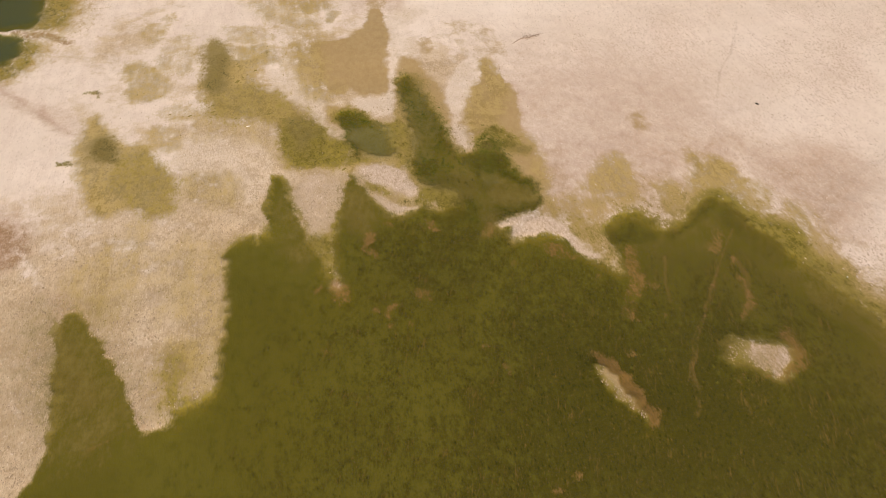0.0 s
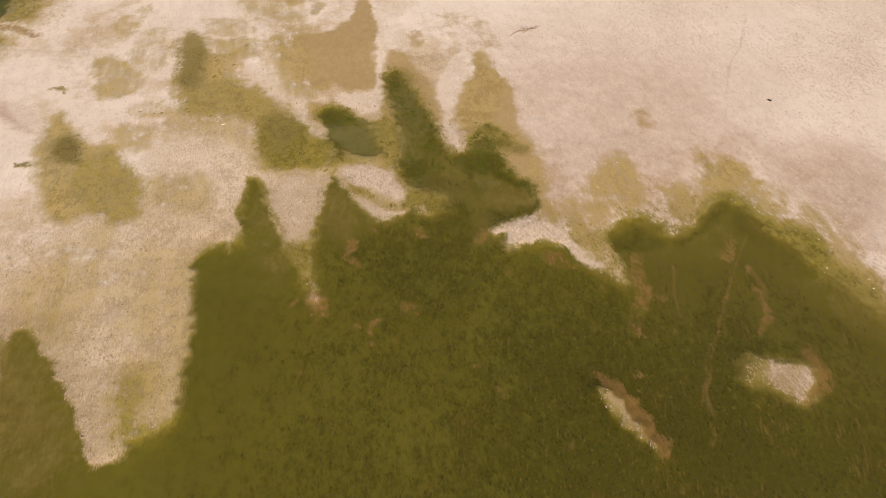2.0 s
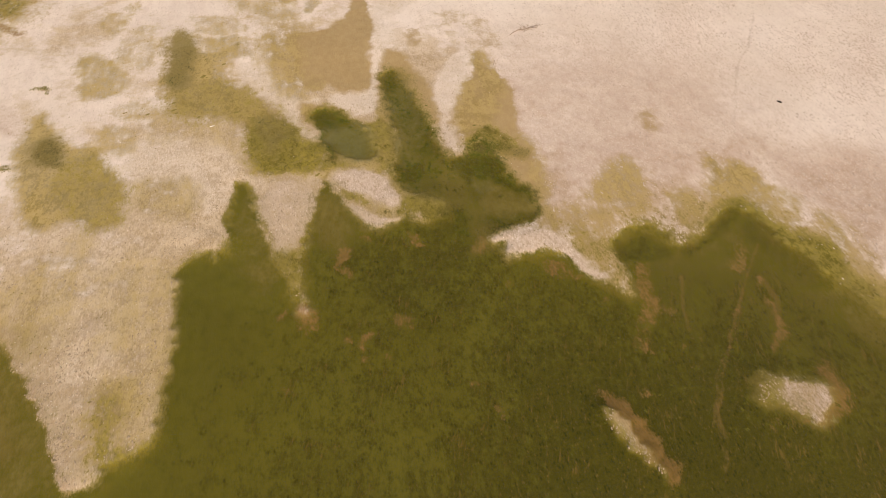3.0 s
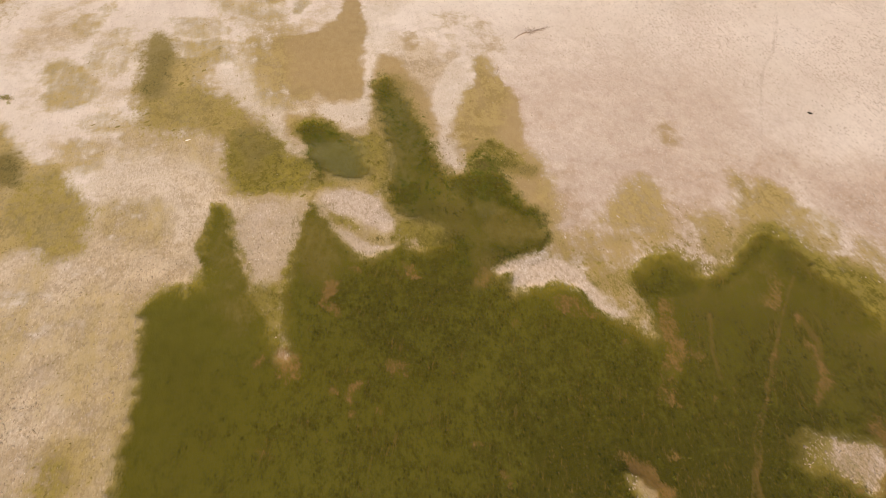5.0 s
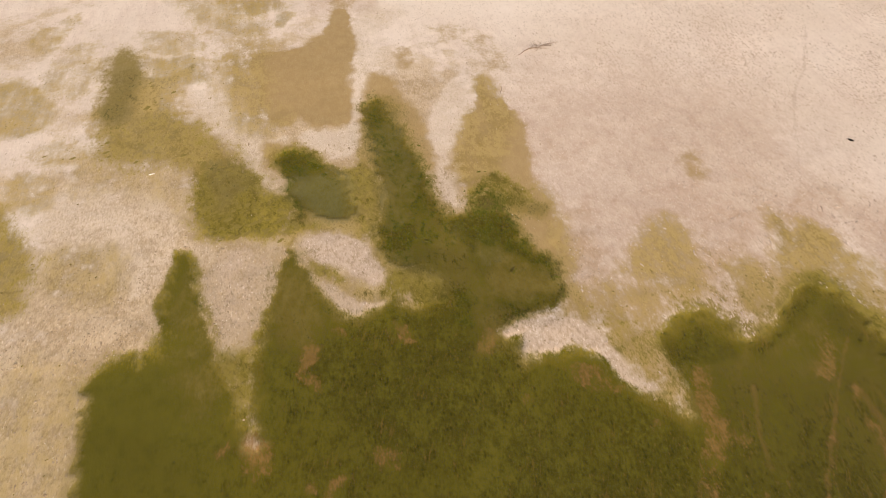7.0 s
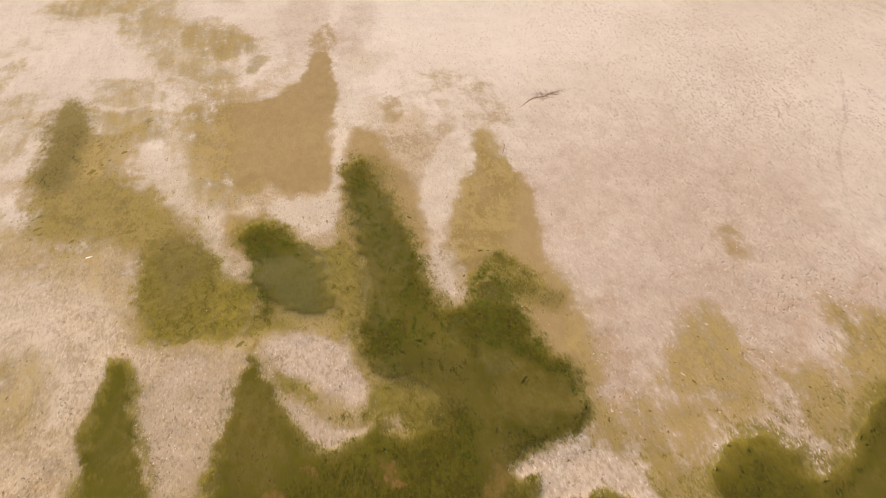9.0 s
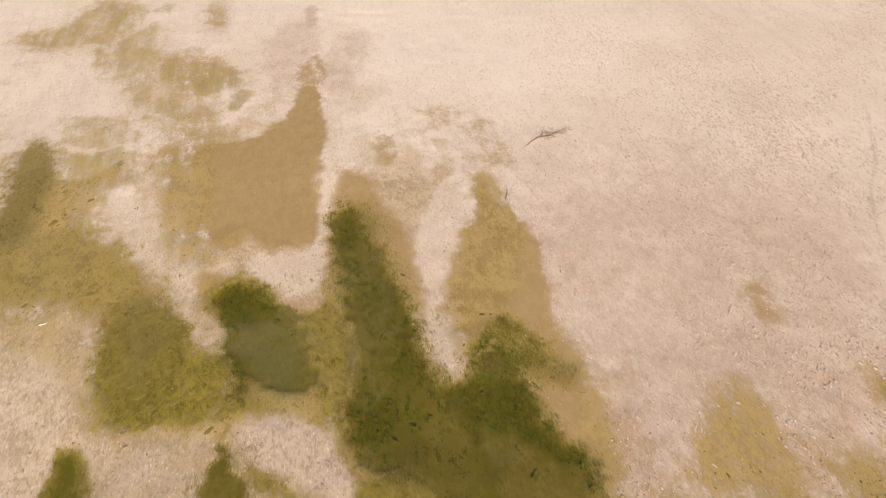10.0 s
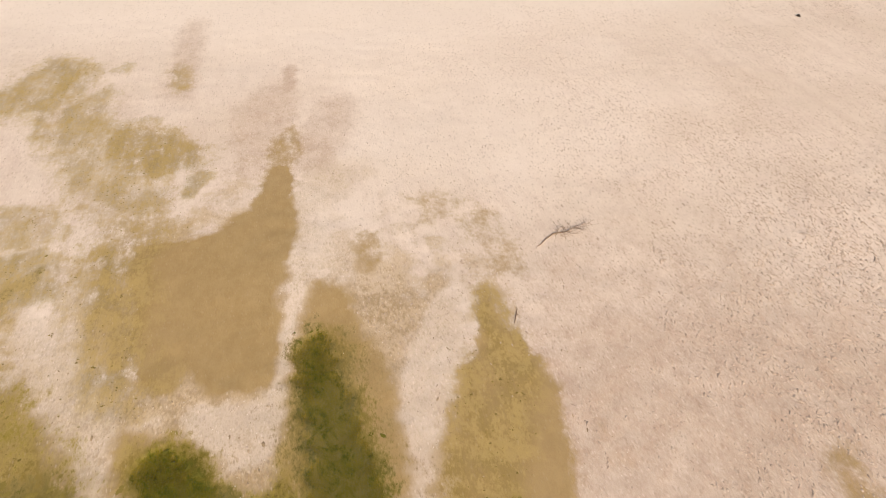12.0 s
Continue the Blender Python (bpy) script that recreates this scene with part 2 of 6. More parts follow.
def water_material():
    n = Nodes("murky_water")
    tree = n.tree
    clear = tree.nodes.new("ShaderNodeBsdfTransparent")
    murk = n.mix(n.ramp(n.noise(0.12, 3), 0.35, 0.65), WATER_A, WATER_B)
    tree.links.new(murk, clear.inputs[0])
    shine = tree.nodes.new("ShaderNodeBsdfGlossy")
    shine.inputs["Roughness"].default_value = 0.12
    shine.inputs["Color"].default_value = (1, 1, 1, 1)
    ripple = tree.nodes.new("ShaderNodeBump")
    ripple.inputs["Strength"].default_value, ripple.inputs["Distance"].default_value = 0.15, 0.03
    tree.links.new(n.noise(2.6, 3, 0.5), ripple.inputs["Height"])
    tree.links.new(ripple.outputs[0], shine.inputs["Normal"])
    # fine silt hangs in the water and scatters a little light back
    silt = tree.nodes.new("ShaderNodeBsdfDiffuse")
    silt.inputs["Color"].default_value = (*SILT, 1)
    body = tree.nodes.new("ShaderNodeMixShader")
    body.inputs[0].default_value = 0.06
    tree.links.new(clear.outputs[0], body.inputs[1])
    tree.links.new(silt.outputs[0], body.inputs[2])
    top = tree.nodes.new("ShaderNodeMixShader")
    top.inputs[0].default_value = 0.015
    tree.links.new(body.outputs[0], top.inputs[1])
    tree.links.new(shine.outputs[0], top.inputs[2])
    tree.links.new(top.outputs[0], tree.nodes["Material Output"].inputs["Surface"])
    return n.mat


def speckled(name, dark, light, rough=0.9, scale=9.0):
    """A plain natural surface: two tones by piece and by grain."""
    n = Nodes(name)
    piece = n.tree.nodes.new("ShaderNodeNewGeometry").outputs["Random Per Island"]
    tone = n.math("ADD", n.math("MULTIPLY", piece, 0.65), n.math("MULTIPLY", n.noise(scale, 4), 0.35), clamp=True)
    n.bump(n.noise(scale * 3, 4), 0.5, 0.02)
    return n.done(n.mix(tone, dark, light), rough, 0.15)


GROUND = ground_material()
WATER = water_material()
CLOD = speckled("dry_clod", (0.35, 0.25, 0.185), (0.58, 0.45, 0.35))
SHELL = speckled("bleached_shell", (0.46, 0.36, 0.26), (0.8, 0.7, 0.58), 0.8)
TUFT = speckled("algae_tuft", (0.15, 0.115, 0.022), (0.3, 0.215, 0.06))
REED = speckled("water_weed", (0.085, 0.08, 0.009), (0.15, 0.125, 0.02), scale=14.0)
CRUMB = speckled("mud_crumb", (0.25, 0.175, 0.1), (0.43, 0.315, 0.205))
DEADWOOD = speckled("dead_wood", (0.17, 0.105, 0.062), (0.33, 0.22, 0.145))
BONE = speckled("bleached_wood", (0.6, 0.53, 0.45), (0.8, 0.74, 0.66))
CLUMP = speckled("weed_clump", (0.15, 0.11, 0.02), (0.26, 0.19, 0.048), scale=14.0)
LEAF = speckled("dull_leaf", (0.2, 0.16, 0.05), (0.36, 0.29, 0.13))
DARKLOG = speckled("dark_wood", (0.012, 0.01, 0.008), (0.05, 0.038, 0.03))


# ---- the lie of the land ----
def lattice(seed):
    return np.random.default_rng(seed).random((256, 256))


def rough_field(x, y, size, seed):
    """Smooth noise from -1 to 1, whose bumps are about size metres wide."""
    table = lattice(seed)
    u, v = x / size + 1000.0, y / size + 1000.0
    i, j = np.floor(u).astype(int), np.floor(v).astype(int)
    a, b = u - i, v - j
    a, b = a * a * (3 - 2 * a), b * b * (3 - 2 * b)
    i0, j0, i1, j1 = i % 256, j % 256, (i + 1) % 256, (j + 1) % 256
    low = table[i0, j0] * (1 - a) + table[i1, j0] * a
    high = table[i0, j1] * (1 - a) + table[i1, j1] * a
    return (low * (1 - b) + high * b) * 2 - 1


STEP = 0.25
near_x, near_y = np.arange(-100.0, 84.01, STEP), np.arange(14.0, 136.01, STEP)
apron = np.array([1.0, 3.0, 8.0, 18.0, 40.0, 90.0, 200.0, 450.0, 1000.0, 2400.0])
gx = np.concatenate([near_x[0] - apron[::-1], near_x, near_x[-1] + apron])
gy = np.concatenate([near_y[0] - apron[::-1], near_y, near_y[-1] + apron])
X, Y = np.meshgrid(gx, gy, indexing="ij")
# shores are frayed at several sizes
WX = X + 0.25 * rough_field(X, Y, 4.5, 7) + 0.3 * rough_field(X, Y, 2.3, 1) + 0.24 * rough_field(X, Y, 0.9, 2) + 0.2 * rough_field(X, Y, 0.5, 3)
WY = Y + 0.25 * rough_field(X, Y, 4.5, 8) + 0.3 * rough_field(X, Y, 2.3, 4) + 0.24 * rough_field(X, Y, 0.9, 5) + 0.2 * rough_field(X, Y, 0.5, 6)
# the water's edge strays less
SX = X + 0.16 * rough_field(X, Y, 2.3, 1) + 0.24 * rough_field(X, Y, 0.9, 2) + 0.22 * rough_field(X, Y, 0.5, 3)
SY = Y + 0.16 * rough_field(X, Y, 2.3, 4) + 0.24 * rough_field(X, Y, 0.9, 5) + 0.22 * rough_field(X, Y, 0.5, 6)
LAYERS = {k: np.full(X.shape, -60.0 if k == "water" else -9.0) for k in ("water", "dry", "weed", "olive", "tan", "mud", "crust", "damp", "trail", "lush", "milky", "pale", "brown", "deep", "moss")}


def rounded(xy):
    """A closed smooth curve through the corners."""
    p = np.array(xy, float).reshape(-1, 2)
    a, b, c, d = np.roll(p, 1, 0), p, np.roll(p, -1, 0), np.roll(p, -2, 0)
    out = []
    for s in (0.0, 0.34, 0.67):
        out.append(0.5 * (2 * b + (c - a) * s + (2 * a - 5 * b + 4 * c - d) * s**2 + (3 * b - a - 3 * c + d) * s**3))
    return np.stack(out, 1).reshape(-1, 2)


def window_of(p, margin):
    i0, i1 = np.searchsorted(gx, [p[:, 0].min() - margin, p[:, 0].max() + margin])
    j0, j1 = np.searchsorted(gy, [p[:, 1].min() - margin, p[:, 1].max() + margin])
    return slice(i0, i1), slice(j0, j1)


def area(layer, soft, cap, *xy):
    """A patch of the shore: how far inside it each place lies, over the width of its edge, at most cap."""
    p = rounded(xy)
    box = window_of(p, 60 if layer == "water" else 4 * soft + 3)
    x, y = (SX[box], SY[box]) if layer in ("water", "dry") else (WX[box], WY[box])
    best, inside = np.full(x.shape, 1e9), np.zeros(x.shape, bool)
    for (ax, ay), (bx, by) in zip(p, np.roll(p, -1, 0)):
        dx, dy = bx - ax, by - ay
        s = np.clip(((x - ax) * dx + (y - ay) * dy) / (dx * dx + dy * dy + 1e-9), 0, 1)
        best = np.minimum(best, (x - ax - s * dx) ** 2 + (y - ay - s * dy) ** 2)
        if ay != by:
            inside ^= ((ay > y) != (by > y)) & (x < dx * (y - ay) / dy + ax)
    depth = np.where(inside, 1, -1) * np.sqrt(best) / soft
    field = LAYERS[layer]
    field[box] = np.maximum(field[box], np.minimum(depth, cap))


def trail(width, *xy):
    """A trodden line."""
    p = np.array(xy, float).reshape(-1, 2)
    box = window_of(p, 2)
    x, y = 0.6 * X[box] + 0.4 * WX[box], 0.6 * Y[box] + 0.4 * WY[box]
    for (ax, ay), (bx, by) in zip(p[:-1], p[1:]):
        dx, dy = bx - ax, by - ay
        s = np.clip(((x - ax) * dx + (y - ay) * dy) / (dx * dx + dy * dy + 1e-9), 0, 1)
        d = np.sqrt((x - ax - s * dx) ** 2 + (y - ay - s * dy) ** 2)
        LAYERS["trail"][box] = np.maximum(LAYERS["trail"][box], 1 - d / width)


# layer, width of the edge in metres, strength, outline
area("water", 1, 9, -31.9, 22.0, -31.4, 25.2, -31.5, 27.1, -32.2, 29.7, -33.0, 31.8, -33.8, 34.1, -34.6, 36.5, -35.4, 38.3, -35.6, 39.6, -35.4, 40.6, -34.9, 41.1, -34.1, 40.7, -33.1, 39.8, -31.5, 37.9, -29.8, 36.0, -28.6, 34.8, -27.7, 33.4, -26.5, 31.7, -25.1, 29.5, -23.9, 28.0, -22.6, 27.4, -22.4, 28.5, -22.4, 30.1, -21.7, 30.7, -20.7, 31.2, -19.5, 32.2, -19.5, 33.8, -19.8, 35.6, -20.1, 38.1, -20.4, 40.7, -21.3, 45.0, -22.4, 48.9, -22.3, 50.3, -21.0, 51.3, -19.4, 50.8, -15.0, 40.8, -11.0, 18.3, -30.1, 18.0)  # western bay
area("water", 1, 9, -17.3, 32.1, -19.5, 49.8, -19.1, 51.9, -18.8, 53.7, -19.5, 55.0, -19.7, 57.9, -19.9, 60.3, -19.6, 61.7, -18.8, 61.4, -18.0, 59.9, -17.2, 57.7, -16.4, 55.6, -15.3, 53.3, -14.2, 51.4, -13.0, 49.3, -12.2, 47.7, -11.2, 46.0, -10.3, 44.4, -9.9, 44.9, -10.6, 46.8, -11.3, 49.2, -11.6, 52.1, -11.5, 54.3, -11.4, 57.6, -11.2, 60.5, -10.9, 61.9, -10.0, 61.1, -8.8, 59.1, -7.6, 57.7, -6.5, 56.1, -4.9, 55.4, -3.1, 56.6, -1.9, 58.1, -0.9, 56.2, 2.8, 56.9, 5.2, 54.0, 6.1, 53.4, 7.2, 51.5, 8.6, 51.1, 7.7, 38.6, -3.0, 18.4, -14.2, 18.2)  # fingers of the lake between the spits
area("water", 1, 9, -6.6, 82.3, -5.3, 84.3, -3.9, 81.2, -2.0, 76.3, -0.2, 71.4, 1.1, 66.8, 2.5, 66.2, 4.1, 66.8, 6.5, 66.6, 8.2, 63.8, 10.0, 61.2, 10.6, 58.6, 10.3, 56.9, 8.6, 56.0, 6.9, 55.9, 5.8, 55.0, 5.4, 53.4, 5.0, 51.1, 0.4, 51.1, 1.5, 55.5, 1.7, 58.3, 0.2, 60.4, -2.0, 60.6, -3.3, 61.7, -3.8, 65.1, -3.5, 69.0, -4.5, 73.9, -5.6, 78.8)  # weedy creek
area("water", 1, 9, -13.8, 73.7, -13.4, 75.1, -12.3, 75.1, -10.6, 73.5, -9.2, 72.6, -7.8, 71.6, -6.7, 69.5, -6.1, 67.1, -6.6, 66.0, -8.0, 65.6, -9.3, 66.2, -10.9, 67.5, -11.9, 68.7, -12.1, 70.9, -13.2, 71.8)  # small pond
area("water", 1, 9, -97.8, 125.2, -70.7, 126.3, -65.9, 109.9, -63.5, 101.8, -62.8, 97.1, -64.8, 95.4, -81.6, 96.7)  # far lagoon
area("water", 1, 9, -79.8, 93.4, -64.9, 93.8, -62.3, 91.9, -61.2, 89.1, -61.7, 86.8, -62.4, 84.9, -74.1, 83.4)  # far lagoon, near arm
area("dry", 1, 9, 26.3, 38.2, 27.5, 38.9, 29.3, 38.9, 30.8, 38.5, 31.8, 38.1, 31.1, 35.9, 30.0, 34.8, 29.2, 35.3, 28.2, 36.2, 27.1, 36.6, 26.1, 36.7)  # shell islet
area("dry", 0.35, 9, 13.6, 35.8, 14.3, 35.8, 15.0, 35.0, 15.5, 34.0, 16.0, 33.1, 16.6, 31.9, 17.3, 30.8, 17.1, 30.6, 16.3, 31.6, 15.6, 32.4, 14.7, 33.5, 13.9, 34.7)  # grass bank
area("crust", 0.35, -0.45, 14.3, 35.2, 15.0, 34.8, 15.5, 33.7, 15.8, 32.9, 15.5, 32.8, 14.9, 33.7, 14.4, 34.5)  # shells on the bank
area("lush", 0.3, 0.2, 13.4, 35.9, 14.5, 36.1, 15.4, 35.2, 15.1, 35.1, 14.3, 35.6, 14.3, 34.5, 15.3, 33.1, 16.1, 32.1, 17.1, 30.8, 17.5, 29.9, 17.2, 30.2, 16.2, 31.5, 15.5, 32.3, 14.5, 33.3, 13.6, 34.7)  # grass on the bank
area("lush", 0.3, 0.3, 16.0, 32.9, 16.5, 32.8, 17.0, 31.7, 17.5, 30.6, 17.2, 30.5, 16.4, 31.6)  # grass on the bank
area("damp", 0.4, 1.1, 13.6, 35.8, 14.3, 35.8, 15.0, 35.0, 15.5, 34.0, 16.0, 33.1, 16.6, 31.9, 17.3, 30.8, 17.1, 30.6, 16.3, 31.6, 15.6, 32.4, 14.7, 33.5, 13.9, 34.7)  # damp bank
area("olive", 0.5, 0.35, 13.6, 35.8, 14.3, 35.8, 15.0, 35.0, 15.5, 34.0, 16.0, 33.1, 16.6, 31.9, 17.3, 30.8, 17.1, 30.6, 16.3, 31.6, 15.6, 32.4, 14.7, 33.5, 13.9, 34.7)  # algae on the bank
area("mud", 0.35, 0.9, 14.0, 37.3, 14.6, 37.1, 15.5, 36.3, 15.8, 35.2, 16.7, 34.9, 17.2, 34.0, 17.4, 32.9, 18.0, 32.0, 18.5, 30.9, 18.3, 30.2, 17.7, 30.1, 17.0, 30.8, 16.2, 32.0, 15.5, 33.3, 14.8, 34.8, 14.2, 35.7, 13.7, 36.3)  # mud bar
area("mud", 0.4, -0.1, 13.2, 37.8, 13.7, 38.0, 13.9, 37.6, 13.4, 37.2)  # mud patch
area("mud", 0.4, 0, 17.7, 37.2, 18.2, 37.3, 18.0, 36.8, 17.7, 36.7)  # mud patch
area("olive", 1.6, 0.1, -24.3, 35.2, -23.8, 37.6, -22.0, 38.4, -20.0, 39.0, -19.5, 35.8, -19.3, 33.3, -20.0, 32.0, -21.7, 31.5, -23.3, 31.7, -24.3, 33.1)  # thin algae on the spit
area("tan", 1.0, 0.1, -24.1, 34.7, -23.7, 37.3, -22.8, 37.3, -22.3, 35.2, -22.7, 33.3, -23.3, 31.8, -24.1, 33.0)  # wet grit on the spit
area("lush", 0.6, 0.3, -23.4, 32.1, -22.3, 31.8, -20.9, 31.6, -19.3, 32.5, -19.0, 31.9, -20.4, 30.5, -22.1, 30.3, -22.8, 30.9)  # green notch of the spit
area("brown", 3.0, 1.0, -38.0, 40.4, -35.7, 40.4, -33.6, 39.9, -31.0, 37.2, -28.8, 34.1, -27.4, 32.2, -28.1, 30.4, -29.9, 29.0, -33.7, 30.3)  # muddy bay
area("damp", 0.9, 0.6, -37.3, 42.8, -35.3, 42.5, -33.9, 41.7, -33.7, 40.2, -35.1, 40.2, -35.9, 39.9)  # damp rim of the bay
area("olive", 1.0, 0.35, 33.3, 64.8, 34.7, 62.6, 37.1, 60.5, 35.7, 55.7, 33.4, 55.9, 32.1, 59.0)  # algae spike
area("olive", 1.2, 0.2, 39.0, 57.7, 39.8, 55.8, 39.5, 52.7, 39.7, 49.7, 40.3, 48.0, 38.1, 48.3, 37.7, 51.1, 37.8, 54.2)  # algae spike
area("tan", 1.2, 0.3, 38.5, 57.5, 39.9, 56.0, 39.5, 52.3, 40.3, 48.0, 37.6, 48.3, 37.4, 51.9)  # damp spike
area("lush", 0.7, 0.9, 32.4, 54.7, 33.8, 53.2, 35.8, 52.6, 36.8, 51.5, 37.6, 49.7, 38.2, 47.9, 36.4, 47.9, 34.9, 48.8, 33.1, 49.4, 32.3, 51.8)  # lush shore
area("lush", 0.6, 0.5, 17.6, 53.7, 18.6, 55.8, 20.3, 55.9, 21.7, 54.8, 22.7, 53.2, 23.8, 52.9, 24.5, 54.8, 25.5, 55.4, 26.9, 56.8, 25.7, 53.9, 23.5, 51.9, 20.9, 52.3, 18.9, 53.0)  # lush shore
area("olive", 1, 0.5, 25.9, 38.6, 27.7, 39.1, 28.0, 37.6, 27.1, 36.3, 25.7, 36.4)  # algae on the islet
area("crust", 1.2, -0.35, 28.0, 38.0, 29.2, 38.5, 31.3, 37.9, 30.9, 35.9, 29.9, 35.3, 28.7, 36.2, 27.9, 36.8)  # shells on the islet
area("mud", 0.7, 0.9, 32.3, 40.3, 33.0, 39.6, 32.9, 37.5, 32.1, 35.5, 30.8, 34.7, 29.4, 34.5, 30.6, 35.2, 31.6, 36.5, 32.1, 38.4)  # mud by the islet
area("mud", 0.5, 0, 17.5, 37.5, 18.1, 37.5, 18.0, 36.8, 17.4, 36.8)  # mud patch
area("mud", 0.5, 0, 26.5, 35.1, 27.2, 35.0, 26.9, 34.4, 26.3, 34.5)  # mud patch
area("weed", 1.2, 0.9, 29.3, 40.4, 31.0, 41.6, 32.6, 40.8, 31.8, 39.0, 29.4, 39.2)  # weed by the islet
area("weed", 1.2, 0.9, 32.2, 42.1, 34.8, 41.8, 35.9, 40.5, 33.6, 39.8, 32.3, 40.8)  # thick weed
area("weed", 1.5, 0.8, -3.1, 56.7, -1.0, 55.5, 1.7, 58.3, 3.4, 59.1, 4.1, 56.7, 2.3, 53.7, -0.9, 53.4)  # weed off the bank
area("milky", 0.8, -0.6, 4.8, 64.2, 5.9, 63.7, 5.8, 62.3, 4.8, 61.8, 4.4, 63.2)  # milky shallows
area("olive", 1.4, 1.2, -62.4, 95.9, -63.7, 101.8, -69.2, 118.8, -63.6, 119.0, -59.4, 103.9, -59.4, 97.2, -60.6, 95.2)  # algae round the lagoon
area("olive", 1.2, 1.2, -74.1, 83.4, -62.4, 84.9, -60.8, 87.8, -60.5, 91.1, -58.3, 89.2, -59.1, 84.7, -61.1, 82.3, -72.2, 79.9)  # algae round the lagoon
area("olive", 0.7, 0.6, -63.9, 95.5, -60.1, 94.5, -56.3, 93.4, -56.3, 91.9, -60.2, 92.8)  # algae round the lagoon
area("deep", 2.5, 1, -101.8, 125.1, -73.5, 126.2, -66.1, 105.7, -63.7, 98.0, -84.8, 96.2)  # deep lagoon
area("deep", 1.8, 1, -82.8, 92.8, -64.8, 93.3, -62.4, 91.0, -63.1, 86.5, -77.9, 84.5)  # deep lagoon
area("damp", 0.9, -0.2, -62.0, 81.0, -59.3, 80.0, -56.9, 77.3, -54.3, 75.5, -51.0, 74.7, -48.6, 73.5, -46.3, 71.1, -45.1, 69.2, -47.3, 68.9, -49.9, 71.3, -52.5, 73.1, -55.7, 74.7, -60.2, 77.2)  # dry channel
area("weed", 9, 0.0, -9.0, 19.0, -8.0, 34.0, -5.0, 44.0, 8.0, 40.0, 8.0, 19.0)  # sparse weed over the lake bed
area("weed", 7, 1.9, 0.0, 19.0, 1.5, 34.0, 3.0, 44.0, 8.0, 48.5, 14.0, 46.5, 18.5, 45.0, 23.0, 50.0, 28.0, 50.5, 33.0, 43.0, 40.0, 37.0, 38.0, 20.0)  # weed over the lake bed
area("weed", 2.5, 0.7, 12.9, 47.3, 17.8, 45.8, 21.0, 40.2, 22.9, 33.4, 21.1, 28.0, 18.9, 30.6, 17.1, 36.3, 13.8, 41.4)  # thick weed
area("weed", 2, 0.6, 31.0, 43.2, 34.5, 42.5, 35.1, 39.8, 31.7, 39.1)  # thick weed
area("weed", 5, 0.6, -8.8, 53.5, -2.7, 54.5, 4.0, 55.1, 5.7, 52.0, 6.5, 44.1, -1.3, 44.0, -7.0, 46.9)  # weed
area("olive", 1.5, 0.6, -24.6, 37.2, -23.4, 38.3, -21.6, 38.1, -20.5, 35.6, -21.6, 34.6, -22.5, 32.0, -23.7, 32.6)  # algae on the spit
area("olive", 1, 0.6, -22.8, 31.9, -20.8, 31.8, -20.2, 30.2, -21.2, 29.9)  # algae at the water's edge
area("olive", 2, 0, -34.0, 49.5, -31.4, 48.7, -30.4, 44.8, -30.1, 40.5, -33.5, 40.5, -35.7, 44.7)  # thin algae
area("olive", 2.5, 0, -28.0, 48.8, -22.8, 48.9, -20.8, 40.7, -24.0, 40.7, -27.2, 44.2)  # thin algae
area("olive", 1, 0.8, -13.9, 52.0, -12.0, 52.5, -11.3, 49.2, -10.8, 46.0, -11.7, 45.6, -12.8, 48.7)  # algae on the spit's end
area("lush", 1, 0, -24.3, 35.5, -23.3, 35.5, -22.5, 32.0, -20.7, 31.4, -20.3, 29.9, -21.6, 30.1, -23.4, 32.3)  # lush spit
area("milky", 1.6, 0.35, -12.5, 71.5, -11.3, 72.2, -9.6, 72.2, -8.2, 71.3, -7.4, 69.5, -6.8, 67.5, -7.3, 66.4, -8.3, 66.1, -9.3, 66.7, -10.6, 68.0, -11.6, 69.4)  # milky pond
area("pale", 9, 0.2, -3.4, 146.2, 19.9, 147.6, 23.8, 115.3, 13.6, 104.4, 3.5, 102.3, -6.4, 103.9, -6.2, 94.3, -7.3, 90.3, -8.3, 103.8, -8.2, 120.4)  # pale flat
area("pale", 6, -0.7, -59.9, 73.5, -55.4, 83.3, -46.6, 85.1, -43.6, 76.6, -44.9, 66.7, -46.4, 59.2, -51.8, 57.1)  # pale flat
area("pale", 16, 0.6, -96.0, 172.0, 111.3, 189.2, 87.3, 167.2, 33.6, 140.1, 10.6, 128.4, -8.3, 121.7, -27.9, 126.7, -68.5, 131.1)  # far pale flat: pale crust, with distant haze painted in as lighter colour
area("tan", 0.8, 0.1, 26.1, 38.5, 27.6, 39.1, 29.4, 39.2, 31.0, 38.8, 32.0, 38.3, 31.3, 35.8, 30.0, 34.6, 28.9, 35.0, 27.9, 36.0, 25.8, 36.4)  # wet grit on the islet
area("mud", 1.4, -0.75, -62.6, 95.9, -63.9, 101.8, -69.4, 118.8, -62.1, 119.1, -58.5, 103.9, -58.5, 96.7, -60.1, 94.5)  # orange mud round the lagoon
area("mud", 1.2, -0.75, -74.1, 83.4, -62.4, 84.9, -60.8, 87.8, -60.5, 91.1, -58.1, 89.5, -58.7, 84.1, -61.0, 82.0, -72.0, 79.7)  # orange mud round the lagoon
area("mud", 2.2, 0.2, -50.7, 52.5, -45.9, 51.8, -43.7, 49.7, -43.1, 47.0, -47.6, 46.4)  # damp brown hollow
area("brown", 0.8, -0.15, 26.1, 38.5, 27.6, 39.1, 29.4, 39.2, 31.0, 38.8, 32.0, 38.3, 31.3, 35.8, 30.0, 34.6, 28.9, 35.0, 27.9, 36.0, 25.8, 36.4)  # wet grit on the islet
